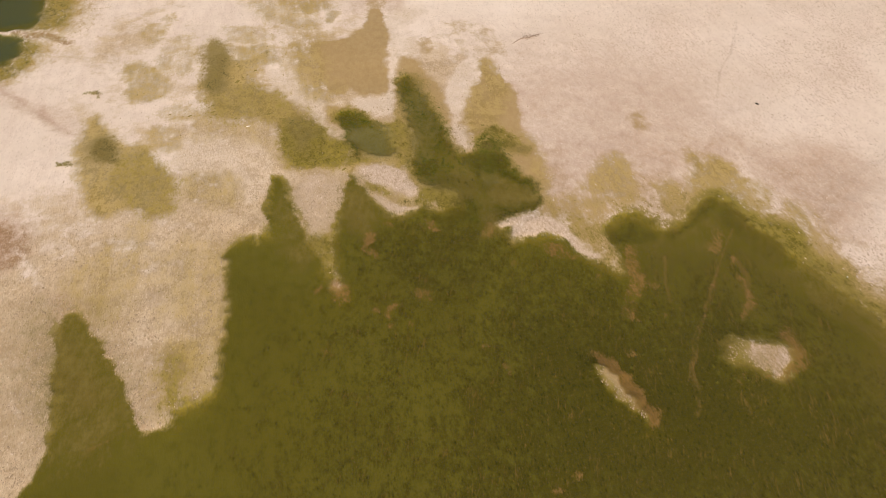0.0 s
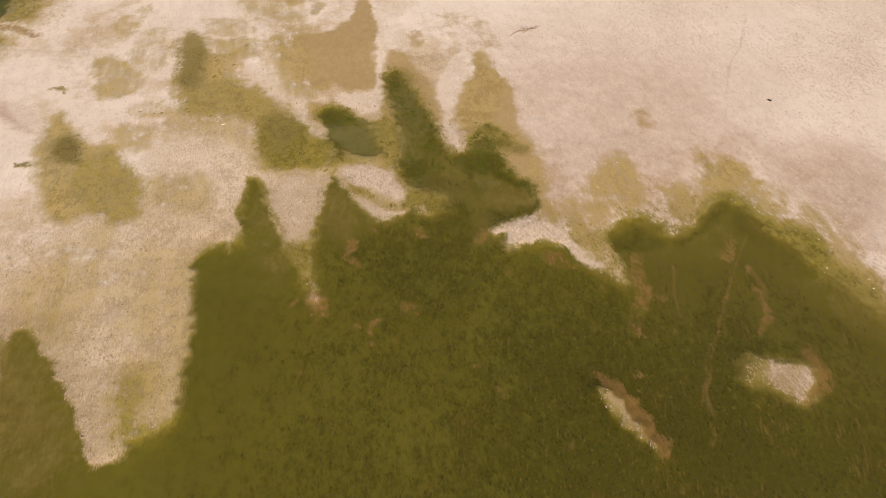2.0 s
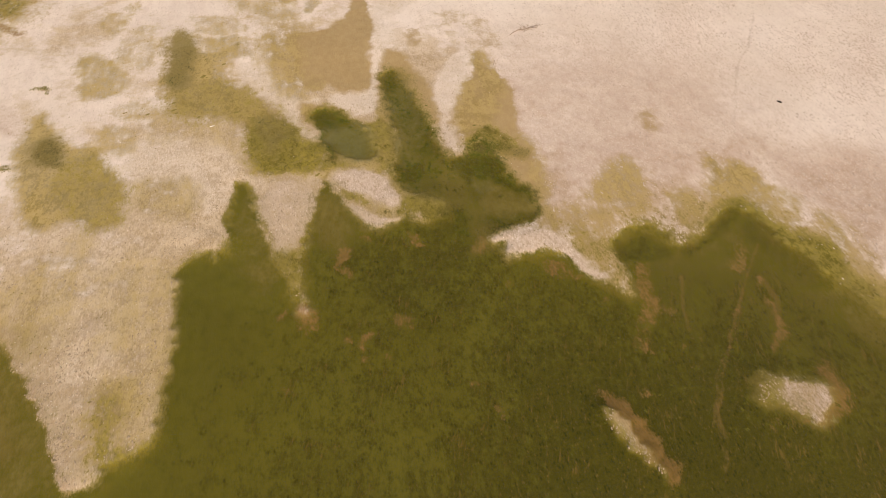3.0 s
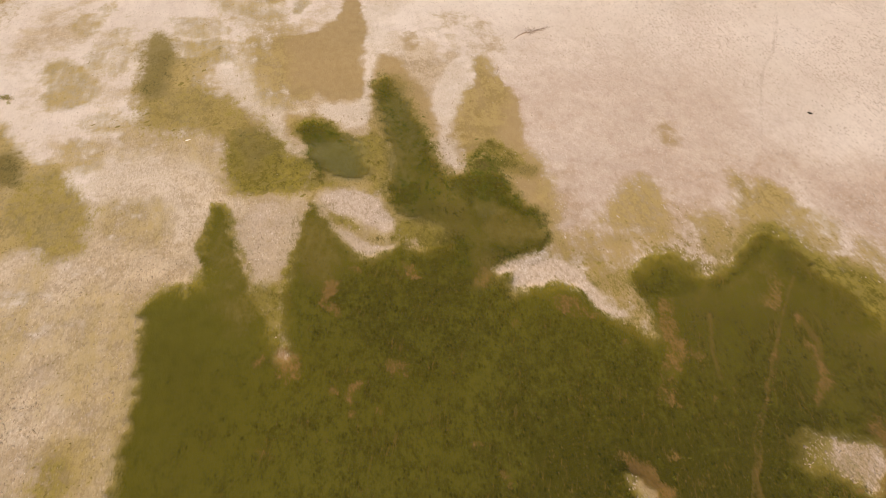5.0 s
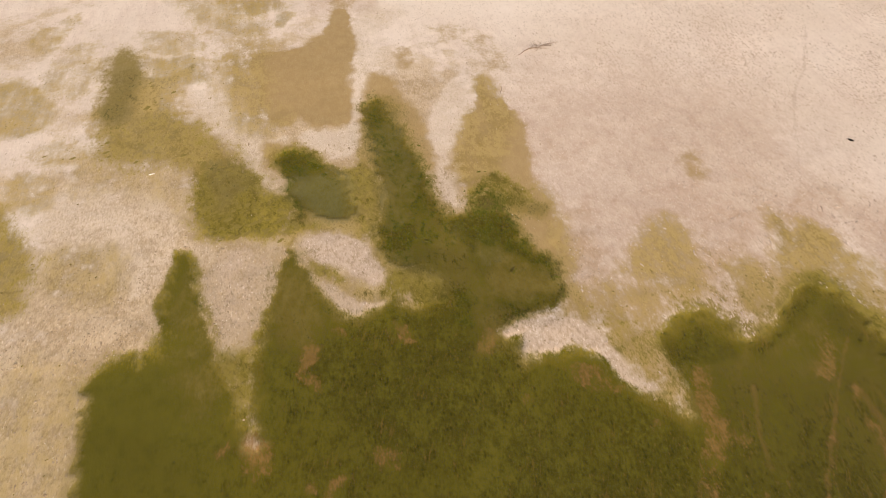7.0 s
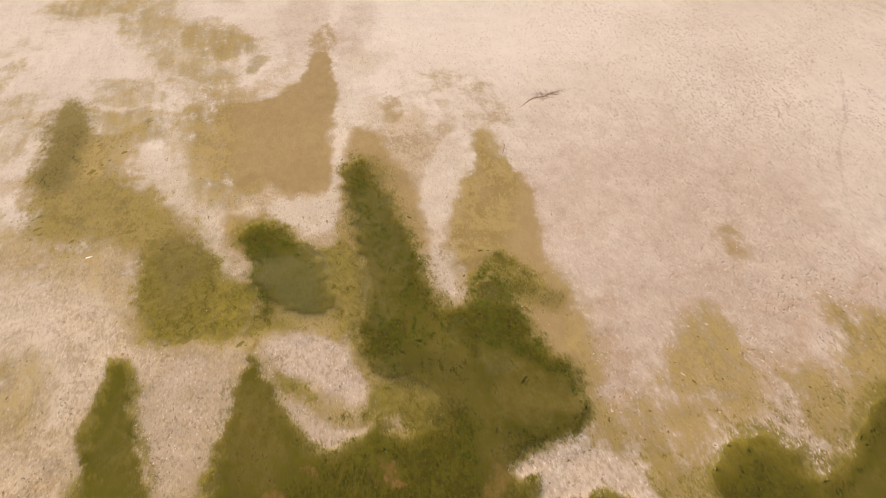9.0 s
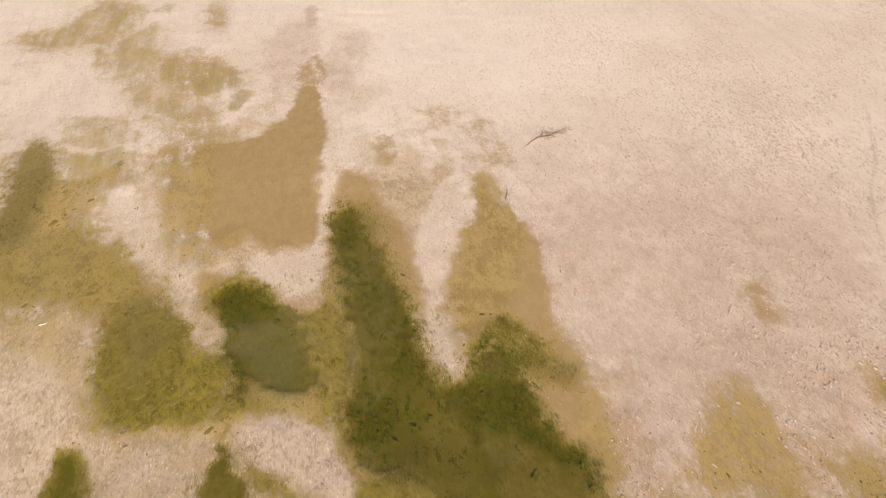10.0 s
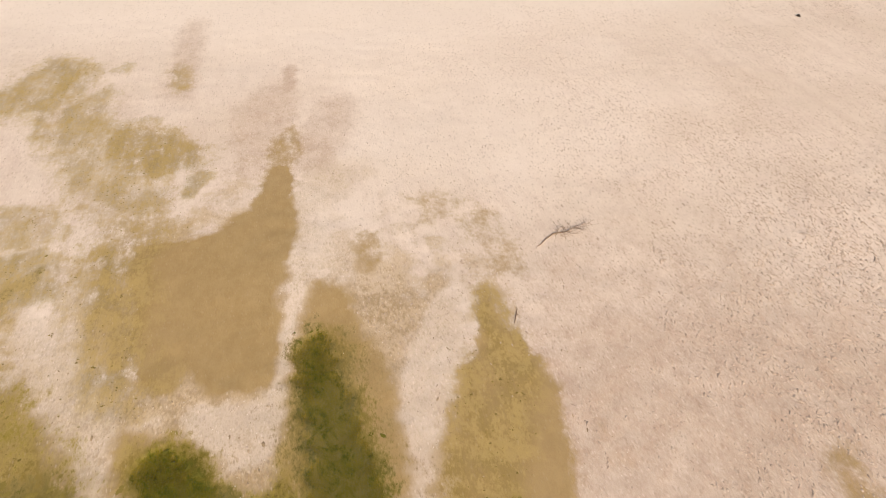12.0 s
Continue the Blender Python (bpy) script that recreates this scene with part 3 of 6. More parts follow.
area("olive", 1, 1.5, 25.6, 38.6, 27.7, 39.3, 28.3, 37.9, 27.2, 36.2, 25.5, 36.3)  # algae on the islet
area("damp", 0.8, 0.5, 26.1, 38.5, 27.6, 39.1, 29.4, 39.2, 31.0, 38.8, 32.0, 38.3, 31.3, 35.8, 30.0, 34.6, 28.9, 35.0, 27.9, 36.0, 25.8, 36.4)  # damp islet
area("damp", 7, 0.3, 13.2, 70.4, 24.6, 72.4, 28.7, 66.0, 24.2, 55.3, 11.1, 56.0)  # damp sand
area("damp", 2, 1.6, -51.4, 53.8, -46.4, 53.5, -44.1, 51.8, -42.9, 48.5, -43.5, 46.1, -47.8, 46.8)  # damp hollow
area("damp", 4, 0.5, 16.5, 70.6, 23.1, 72.0, 27.3, 68.5, 35.7, 71.1, 34.7, 65.3, 31.0, 64.2, 25.8, 61.9, 21.8, 65.0, 16.9, 63.8)  # damp sand
area("damp", 4, 0.5, 35.7, 71.1, 39.5, 67.7, 48.3, 69.1, 48.6, 61.5, 43.1, 52.9, 40.5, 55.5, 37.1, 60.2)  # damp sand
area("water", 1, 9, 5.8, 53.1, 7.2, 51.5, 9.0, 51.9, 10.6, 52.8, 12.3, 52.2, 13.9, 50.5, 15.4, 48.9, 17.2, 47.4, 18.1, 47.7, 18.0, 50.0, 17.8, 51.7, 17.6, 53.4, 18.1, 54.7, 19.0, 55.8, 20.6, 56.3, 21.9, 56.0, 23.0, 54.9, 23.8, 53.8, 25.0, 54.6, 26.5, 56.0, 27.8, 57.4, 29.2, 58.6, 30.6, 59.2, 31.3, 58.6, 32.4, 57.4, 33.0, 55.7, 37.6, 47.9, 39.5, 45.4, 40.7, 43.1, 41.9, 41.2, 46.7, 36.8, 45.5, 19.1, -7.0, 18.3, -9.4, 38.3)  # eastern lake
area("tan", 0.35, 1.5, -12.3, 103.5, -10.3, 103.9, -8.7, 95.5, -8.5, 92.1, -8.7, 89.0, -8.3, 85.6, -7.7, 81.6, -8.0, 79.5, -9.7, 79.1, -11.5, 79.0, -12.4, 79.9, -13.5, 80.9, -13.6, 79.7, -13.7, 78.9, -15.6, 79.3, -16.9, 82.5, -18.1, 86.5, -19.8, 90.6, -19.3, 92.5, -17.8, 93.1, -15.1, 94.0, -13.3, 96.3, -12.3, 98.6, -12.4, 100.9)  # wet mud flat
area("tan", 0.35, 0.4, -12.1, 103.1, -10.1, 103.6, -10.5, 108.4, -11.1, 110.2, -12.1, 110.4, -12.6, 107.1)  # thin mud on the flat's horn
area("tan", 1.6, 0.5, -15.7, 79.3, -17.8, 81.1, -20.2, 85.4, -22.1, 89.9, -22.3, 93.8, -20.6, 95.6, -17.8, 92.9, -19.5, 90.6, -17.9, 85.5)  # thin mud
area("olive", 1.5, -0.1, -18.2, 78.9, -20.3, 83.4, -22.9, 89.9, -24.1, 95.2, -27.5, 100.5, -26.2, 103.1, -22.6, 101.1, -17.9, 93.2, -20.1, 90.6, -16.2, 78.9)  # thin algae beside the mud flat
area("olive", 1.5, 0.5, -41.8, 116.5, -40.7, 121.5, -39.2, 125.0, -34.9, 123.5, -33.5, 119.1, -33.9, 115.3, -35.0, 112.5, -37.7, 112.4, -42.3, 111.0, -45.1, 114.3)  # algae patch
area("olive", 1.3, 0.4, -27.6, 107.8, -25.3, 109.3, -21.9, 108.4, -19.9, 106.3, -20.1, 104.2, -21.9, 103.4, -24.3, 103.2, -26.7, 104.4)  # algae patch
area("tan", 1.3, 0.2, -27.2, 107.3, -25.3, 109.1, -21.9, 108.2, -20.0, 106.3, -20.1, 104.4, -22.0, 103.6, -24.1, 103.5)  # wet mud
area("olive", 1.5, 0.3, -36.0, 111.1, -33.6, 114.4, -31.3, 117.9, -30.4, 115.7, -29.9, 111.8, -26.4, 109.6, -21.2, 107.8, -18.8, 104.7, -18.7, 103.3, -20.7, 102.7, -22.6, 101.0, -20.2, 99.5, -20.0, 97.9, -20.8, 95.8, -23.9, 97.0, -28.0, 100.5, -31.2, 104.8)  # thin algae
area("olive", 0.4, 0.5, -19.3, 100.7, -18.9, 102.3, -17.4, 103.0, -16.8, 101.8, -17.7, 99.5, -18.5, 99.1)  # algae patch
area("olive", 0.6, -0.1, -32.2, 121.9, -32.2, 123.6, -31.3, 124.1, -30.8, 121.9)  # thin algae
area("olive", 0.8, 0.1, -25.4, 119.5, -26.0, 122.8, -25.1, 123.3, -23.7, 119.5, -23.9, 118.2)  # thin algae
area("damp", 1.5, -0.1, -25.2, 117.5, -26.6, 126.5, -27.8, 135.6, -26.9, 135.1, -24.6, 125.1, -23.2, 117.6)  # damp streak
area("olive", 0.4, -0.1, -25.9, 111.0, -25.6, 112.2, -24.1, 110.9, -24.3, 109.8)  # thin algae
area("olive", 0.8, 0, -33.9, 96.8, -32.1, 96.6, -29.7, 97.0, -27.2, 96.0, -27.0, 94.4, -28.9, 93.4, -31.9, 92.8)  # thin algae
area("olive", 0.8, 0.5, -31.9, 91.3, -29.4, 91.1, -27.5, 92.2, -25.2, 91.9, -24.4, 89.3, -24.0, 87.0, -25.1, 86.1, -26.8, 85.7, -28.8, 85.3)  # algae patch
area("damp", 2, -0.15, -16.6, 112.5, -15.4, 117.9, -13.5, 118.6, -12.7, 112.0, -13.4, 103.5, -14.8, 104.4)  # damp sand
area("damp", 2, -0.1, -10.1, 109.4, -8.8, 115.7, -7.1, 116.3, -7.0, 109.5, -8.4, 104.6, -9.5, 103.6)  # damp sand
area("damp", 0.6, 0.2, -14.2, 122.6, -13.9, 124.4, -13.1, 123.4, -12.7, 118.7, -13.3, 118.0)  # damp spot
area("tan", 0.5, 1.2, -6.7, 88.3, -5.7, 89.0, -4.5, 88.7, -3.4, 86.8, -2.3, 84.1, -1.1, 81.7, -0.3, 79.1, 0.3, 76.3, 0.8, 72.4, -5.2, 72.4, -5.9, 75.5, -5.9, 77.4, -6.3, 79.4, -6.4, 81.7, -6.6, 85.6)  # wet mud round the creek
area("tan", 0.4, 0.2, -3.8, 93.5, -3.4, 94.8, -2.4, 94.6, -2.0, 92.2, -2.6, 90.3, -3.4, 90.9)  # damp spot
area("tan", 0.9, -0.25, 0.7, 99.2, 2.3, 100.0, 4.4, 99.0, 6.1, 97.0, 7.3, 94.5, 7.9, 92.1, 7.6, 90.6, 6.6, 90.8, 5.9, 93.0, 4.9, 95.1, 3.4, 96.9, 1.6, 97.6)  # damp arc
area("olive", 1.1, 1.1, -35.4, 91.4, -34.6, 93.1, -32.4, 91.2, -30.3, 88.1, -27.8, 88.7, -27.0, 90.8, -25.3, 91.6, -24.4, 88.9, -25.7, 87.0, -26.3, 84.9, -26.3, 82.9, -24.4, 80.3, -22.5, 78.8, -20.8, 77.2, -19.1, 75.8, -17.5, 74.1, -15.9, 72.2, -14.8, 70.0, -14.0, 69.3, -12.4, 69.3, -11.6, 68.5, -11.2, 66.3, -11.3, 63.9, -12.7, 63.1, -14.6, 63.2, -16.3, 62.7, -18.2, 63.4, -19.4, 65.4, -20.3, 68.7, -21.5, 70.9, -23.7, 72.2, -27.8, 72.7, -30.0, 73.4, -31.7, 76.4, -33.1, 79.7, -33.8, 82.9, -34.9, 87.3)  # algae flat
area("brown", 1.0, 0.6, -34.9, 91.4, -34.4, 92.6, -32.7, 91.2, -31.5, 88.7, -30.8, 86.0, -30.1, 83.4, -30.0, 81.2, -30.0, 79.4, -30.9, 78.6, -31.9, 79.7, -33.1, 82.1, -33.8, 85.5, -34.5, 88.7)  # wet hollow
area("weed", 0.9, 0.1, -33.5, 86.8, -33.1, 88.2, -31.7, 87.3, -30.7, 84.2, -30.6, 81.7, -30.2, 79.4, -31.0, 79.0, -32.0, 80.9, -32.5, 83.8)  # weed in the hollow
area("lush", 1.2, -0.7, -30.8, 76.8, -29.4, 79.0, -25.9, 79.8, -22.1, 78.0, -18.6, 75.2, -16.0, 72.0, -14.8, 69.9, -18.5, 70.4, -23.5, 72.8, -28.7, 72.8)  # lush flat
area("lush", 0.8, 0.8, -20.6, 70.4, -19.1, 72.3, -17.2, 73.3, -15.7, 71.7, -14.5, 69.3, -11.9, 68.8, -11.3, 65.5, -12.0, 63.5, -14.3, 63.5, -16.8, 63.0, -18.6, 63.9, -19.7, 67.0)  # lush flat
area("brown", 0.8, 0.5, -19.7, 72.9, -18.1, 73.6, -16.8, 72.3, -16.0, 70.0, -16.8, 68.7, -16.8, 67.0, -17.3, 66.2, -18.4, 68.4, -19.4, 70.4)  # brown hollow in the flat
area("weed", 0.9, -0.45, -19.9, 72.3, -17.3, 72.9, -15.5, 69.3, -15.9, 65.5, -17.7, 65.4, -19.3, 68.7)  # weed on wet ground
area("tan", 1.5, 0, -33.0, 82.1, -30.8, 86.4, -26.0, 82.2, -20.2, 76.3, -17.9, 72.9, -21.2, 72.2, -26.4, 74.8, -29.9, 74.7)  # thin mud on the flat
area("olive", 1.0, -0.05, -40.8, 87.1, -40.3, 90.5, -39.6, 93.7, -38.2, 93.9, -37.8, 91.4, -37.3, 87.4, -37.5, 84.3, -38.7, 82.8)  # thin algae
area("olive", 0.7, -0.1, -32.9, 96.5, -31.1, 96.6, -27.4, 95.5, -26.9, 93.4, -30.4, 93.0, -31.8, 94.3)  # thin algae
area("olive", 0.5, -0.3, -44.0, 97.3, -44.1, 99.9, -42.5, 101.2, -42.3, 98.6, -42.1, 95.1)  # thin algae
area("olive", 1.6, -0.3, -33.6, 76.0, -30.0, 72.8, -23.7, 72.2, -21.3, 70.7, -20.3, 67.5, -22.9, 68.6, -27.0, 69.7, -30.2, 68.5)  # thin algae
area("pale", 0.8, 0.2, -26.7, 74.2, -26.2, 75.5, -24.9, 75.3, -24.7, 74.0, -25.7, 73.5)  # pale gap in the flat
area("crust", 0.6, 0.0, -14.2, 69.9, -14.0, 70.6, -13.4, 71.1, -12.7, 70.9, -12.6, 69.8, -13.5, 69.4)  # pale knob
area("pale", 0.8, -0.1, -25.5, 82.2, -24.9, 85.7, -22.3, 89.4, -19.9, 82.3, -16.7, 80.0, -15.7, 76.3, -14.0, 77.1, -15.6, 74.9, -15.4, 72.3, -14.4, 70.5, -15.8, 72.3, -17.8, 74.9, -20.5, 77.5, -23.5, 79.5)  # pale wedge
area("tan", 0.5, 0.8, -15.2, 73.6, -15.4, 75.3, -15.0, 76.5, -13.4, 76.2, -12.0, 76.1, -10.9, 75.0, -11.3, 72.4, -12.9, 71.4, -14.3, 72.3)  # wet mud by the pond
area("olive", 0.5, 1.0, -14.9, 73.0, -14.9, 75.3, -13.7, 75.8, -12.4, 75.8, -10.9, 74.9, -9.6, 73.2, -7.9, 72.4, -6.5, 73.9, -6.0, 75.4, -5.2, 73.8, -4.2, 70.0, -3.5, 66.6, -4.5, 64.0, -5.6, 63.5, -7.3, 63.9, -9.1, 63.9, -10.1, 63.3, -10.7, 61.6, -11.4, 62.5, -11.4, 64.0, -11.2, 66.3, -11.6, 68.5, -12.7, 70.5, -12.9, 71.7, -13.9, 72.3)  # green margin of the pond
area("lush", 0.8, 0.3, -13.7, 73.6, -13.4, 75.3, -11.9, 75.7, -9.7, 73.4, -7.9, 72.4, -6.2, 73.4, -4.9, 71.8, -4.4, 68.9, -5.5, 66.6, -6.4, 68.8, -7.8, 71.8, -10.6, 73.0, -12.2, 72.4, -12.5, 70.5, -10.5, 65.5, -9.2, 64.8, -10.6, 64.0, -11.5, 64.5, -11.4, 66.6, -12.5, 70.5)  # lush margin of the pond
area("weed", 0.7, 0.7, -13.5, 72.9, -13.3, 74.6, -12.3, 75.1, -11.2, 74.7, -10.1, 73.4, -8.5, 72.4, -7.8, 71.7, -9.4, 71.5, -10.7, 71.5, -10.8, 69.9, -10.3, 67.7, -10.1, 65.5, -11.1, 65.5, -12.1, 68.8, -12.5, 70.5)  # weed rim of the pond
area("weed", 0.6, 0.2, -12.1, 68.8, -11.1, 68.8, -10.0, 66.3, -10.4, 65.0, -11.2, 65.5)  # weed by the pond
area("milky", 0.9, -0.1, -4.9, 79.1, -4.1, 80.2, -3.0, 78.0, -1.9, 74.5, -1.1, 71.9, -1.6, 68.9, -2.3, 65.6, -3.2, 65.6, -3.7, 68.9, -3.4, 70.6, -4.4, 75.1)  # brown middle of the creek
area("weed", 1.0, -0.1, -6.0, 80.2, -5.8, 83.3, -4.9, 84.0, -4.0, 83.2, -3.2, 80.3, -2.3, 77.3, -1.1, 73.8, -0.2, 70.7, 0.9, 67.8, 1.9, 66.7, 1.8, 61.7, 0.2, 59.5, -1.2, 60.3, -2.6, 61.7, -3.7, 63.6, -4.2, 65.6, -4.1, 68.9, -3.9, 71.2, -4.9, 73.8, -5.6, 77.2)  # weed in the creek
area("weed", 0.6, 0.5, -5.8, 79.4, -5.7, 82.6, -5.0, 82.6, -4.9, 78.7, -4.2, 75.1, -3.7, 72.2, -4.3, 71.9, -5.2, 75.1)  # weed along the creek
area("weed", 0.7, 0.6, -3.5, 80.3, -2.5, 78.0, -1.3, 74.5, -0.4, 71.3, 0.7, 68.3, 1.8, 66.4, 1.8, 64.9, 0.5, 66.2, -0.8, 68.9, -1.8, 71.9, -2.6, 75.2)  # weed along the creek
area("weed", 0.7, 0.9, -3.8, 65.6, -2.3, 66.1, -0.7, 65.6, -0.0, 63.6, -1.3, 62.6, -2.6, 61.7, -3.7, 63.6)  # weed bed
area("weed", 0.5, 1.3, 1.8, 66.3, 3.0, 66.7, 3.9, 67.5, 4.6, 69.0, 5.7, 69.7, 6.7, 69.0, 7.1, 66.8, 8.0, 65.4, 8.1, 63.9, 7.3, 63.7, 6.5, 63.9, 5.5, 63.2, 4.6, 63.6, 4.3, 61.7, 3.4, 62.4, 3.0, 64.1, 1.8, 64.6)  # thick weed
area("weed", 0.5, 1.2, 6.3, 64.2, 7.5, 63.9, 8.3, 62.9, 9.4, 62.0, 10.1, 61.8, 10.6, 60.9, 10.1, 60.5, 9.2, 61.1, 8.1, 61.1, 7.3, 62.2, 6.4, 62.9)  # weed string
area("weed", 0.35, 1.2, 10.2, 61.3, 10.7, 60.4, 10.9, 58.9, 11.1, 58.1, 10.5, 57.0, 9.1, 56.4, 7.7, 56.0, 6.6, 55.9, 5.9, 56.3, 5.5, 57.2, 6.0, 57.0, 6.8, 56.6, 8.7, 56.8, 9.9, 57.4, 10.5, 58.2, 10.4, 59.5)  # weed rim of the shallows
area("weed", 0.8, 0.4, 5.6, 57.4, 6.8, 56.5, 7.3, 55.5, 5.9, 54.8, 5.1, 54.0, 5.5, 55.9)  # weed behind the bar
area("weed", 1.0, 0.2, 1.8, 62.6, 4.3, 61.5, 6.1, 61.7, 5.6, 59.5, 3.8, 59.1, 1.8, 59.9)  # weed bed
area("weed", 0.7, 0, 4.8, 69.0, 4.5, 70.7, 5.6, 72.0, 6.8, 70.8, 8.1, 70.2, 8.5, 67.9, 10.1, 67.9, 10.1, 66.5, 9.0, 66.8, 7.7, 66.8, 6.9, 68.7)  # weed on the tongue
area("lush", 0.7, 0.4, 3.9, 67.8, 4.2, 70.7, 5.4, 72.1, 6.9, 71.7, 8.3, 70.2, 9.1, 68.4, 7.4, 67.9, 6.7, 68.7, 5.5, 69.3)  # green end of the tongue
area("brown", 0.8, 0.8, 6.4, 62.7, 7.5, 61.8, 9.2, 60.9, 10.1, 60.2, 10.4, 58.9, 10.0, 57.5, 8.7, 57.0, 6.8, 56.7, 5.6, 57.4, 4.9, 59.1, 5.3, 60.8)  # brown shallows
area("brown", 1.0, 0.3, 1.8, 59.9, 4.2, 59.5, 5.1, 57.4, 5.5, 55.1, 4.8, 53.0, 4.2, 52.3, 4.0, 55.1, 3.4, 57.4, 1.8, 58.2)  # brown shallows
area("brown", 0.6, 0.2, -3.4, 70.0, -2.1, 70.7, -1.1, 68.9, -1.3, 66.4, -2.5, 66.4)  # brown shallows
area("milky", 0.6, -0.2, 4.7, 62.7, 5.9, 62.9, 6.1, 61.7, 5.4, 61.1, 4.7, 61.5)  # milky shallows
area("milky", 0.5, -0.4, -2.0, 61.7, -1.3, 62.1, -0.7, 61.5, -1.2, 60.6)  # milky shallows
area("milky", 0.4, -0.5, 2.5, 64.9, 3.1, 65.4, 3.4, 64.6, 2.9, 64.0)  # milky shallows
area("olive", 0.6, 1.0, -6.0, 75.1, -4.2, 70.0, -3.6, 70.6, -3.9, 66.6, -4.4, 63.6, -4.5, 60.7, -3.0, 59.0, -1.5, 57.6, 0.3, 55.5, 1.8, 55.1, 1.8, 59.5, 0.2, 59.9, -1.2, 60.3, -3.7, 63.6, -3.5, 66.6, -3.8, 70.6, -5.0, 73.8, -5.7, 76.5)  # green margin of the creek
area("lush", 0.6, 0.6, -2.8, 59.0, -1.6, 59.9, -0.2, 60.6, 0.9, 59.5, 1.8, 57.4, 1.8, 55.1, 0.5, 55.5, -0.4, 56.0, -1.3, 57.6, -2.5, 57.6)  # algae bank
area("lush", 0.7, 0.3, -6.0, 71.2, -4.8, 72.5, -3.8, 70.0, -3.7, 66.6, -4.1, 63.6, -4.9, 64.0, -5.5, 66.6)  # lush creek side
area("lush", 0.6, 0.2, -2.6, 79.5, -1.2, 75.2, -0.0, 71.3, 0.9, 68.3, 0.0, 68.9, -1.1, 71.9, -2.2, 75.9)  # lush creek side
area("tan", 0.35, 1.2, 9.0, 80.5, 9.5, 77.5, 9.5, 75.9, 9.7, 74.5, 9.9, 72.4, 10.3, 69.6, 11.1, 67.9, 11.7, 65.7, 11.8, 63.7, 11.8, 61.8, 11.4, 59.1, 11.0, 58.3, 10.6, 60.9, 9.3, 61.8, 8.0, 63.7, 7.1, 66.8, 5.9, 69.6, 4.4, 68.4, 3.7, 69.5, 3.0, 71.3, 2.7, 73.9, 3.0, 75.9, 3.4, 78.8)  # wet mud tongue
area("tan", 0.35, 1.2, 4.9, 86.6, 5.4, 88.7, 5.9, 87.9, 6.5, 86.1, 7.2, 84.4, 8.2, 83.0, 8.7, 81.6, 9.2, 80.0, 9.5, 78.0, 9.4, 76.0, 9.6, 74.2, 9.5, 72.5, 2.4, 72.4, 2.5, 74.5, 2.7, 76.7, 3.1, 78.3, 3.5, 80.0, 4.0, 81.8, 4.4, 83.1, 4.6, 84.5, 4.8, 85.8)  # end of the mud tongue
area("olive", 1.0, 0.15, 4.9, 86.1, 5.5, 89.1, 6.2, 88.0, 7.0, 85.0, 7.9, 82.1, 7.3, 76.7, 6.1, 72.0, 4.2, 68.7, 3.7, 69.5, 3.0, 71.3, 2.7, 73.9, 3.0, 75.9, 3.4, 78.8, 4.1, 81.8, 5.4, 83.0, 5.1, 84.5)  # green side of the tongue
area("damp", 0.8, 0.2, 8.1, 83.7, 9.7, 82.1, 10.2, 78.2, 10.4, 74.0, 11.0, 70.2, 10.2, 70.2, 9.6, 74.7, 9.4, 76.7, 9.0, 80.5)  # damp rim
area("olive", 0.8, -0.2, 10.4, 70.2, 11.1, 67.9, 11.7, 65.7, 11.8, 63.2, 11.8, 60.9, 11.5, 58.3, 11.3, 56.7, 10.7, 57.5, 11.1, 59.1, 11.0, 61.8, 10.4, 65.2)  # thin algae behind the shallows
area("crust", 0.3, 0.9, -9.9, 62.4, -9.4, 63.4, -8.3, 63.7, -6.7, 63.6, -5.4, 63.3, -4.6, 62.1, -3.9, 60.8, -2.9, 59.4, -2.9, 58.5, -4.1, 58.1, -5.2, 58.8, -6.6, 59.8, -8.2, 60.6, -9.5, 61.5)  # shell bank
area("pale", 0.6, 0.2, -9.3, 62.8, -7.5, 63.4, -5.5, 63.0, -4.5, 61.2, -3.7, 59.4, -4.7, 59.0, -6.7, 60.2, -8.2, 61.2)  # pale shell bank
area("crust", 0.3, 0.6, -8.1, 58.7, -7.3, 57.6, -6.3, 56.0, -5.8, 55.1, -4.6, 55.0, -3.3, 55.8, -2.4, 56.8, -1.2, 57.2, -2.8, 57.1, -4.1, 56.4, -5.0, 56.3, -5.8, 57.0, -6.9, 58.2)  # bank tip
area("olive", 0.4, 0.5, -9.0, 61.1, -7.7, 60.1, -6.1, 58.9, -4.6, 57.9, -2.9, 57.7, -1.3, 57.7, -2.8, 57.1, -4.3, 56.4, -5.2, 56.4, -6.4, 57.8, -7.8, 59.0, -8.9, 60.0)  # algae on the bank
area("lush", 0.3, 0.2, -9.2, 61.1, -8.1, 60.4, -6.7, 59.2, -5.9, 58.5, -6.5, 58.4, -7.8, 59.2, -8.8, 60.2)  # green edge of the bank
area("crust", 0.6, 0.15, -15.9, 61.0, -14.6, 61.9, -13.3, 61.8, -11.5, 59.7, -11.3, 57.3, -11.7, 54.7, -12.3, 52.9, -12.6, 51.8, -13.7, 51.8, -15.4, 55.0, -16.4, 57.3, -16.8, 58.9, -16.3, 60.2)  # shell spit
area("olive", 0.5, 0.9, -14.6, 52.4, -13.5, 51.9, -11.5, 53.4, -11.2, 49.9, -11.3, 47.7, -10.8, 45.4, -11.6, 45.6, -12.6, 48.2, -13.3, 49.9)  # algae on the spit's end
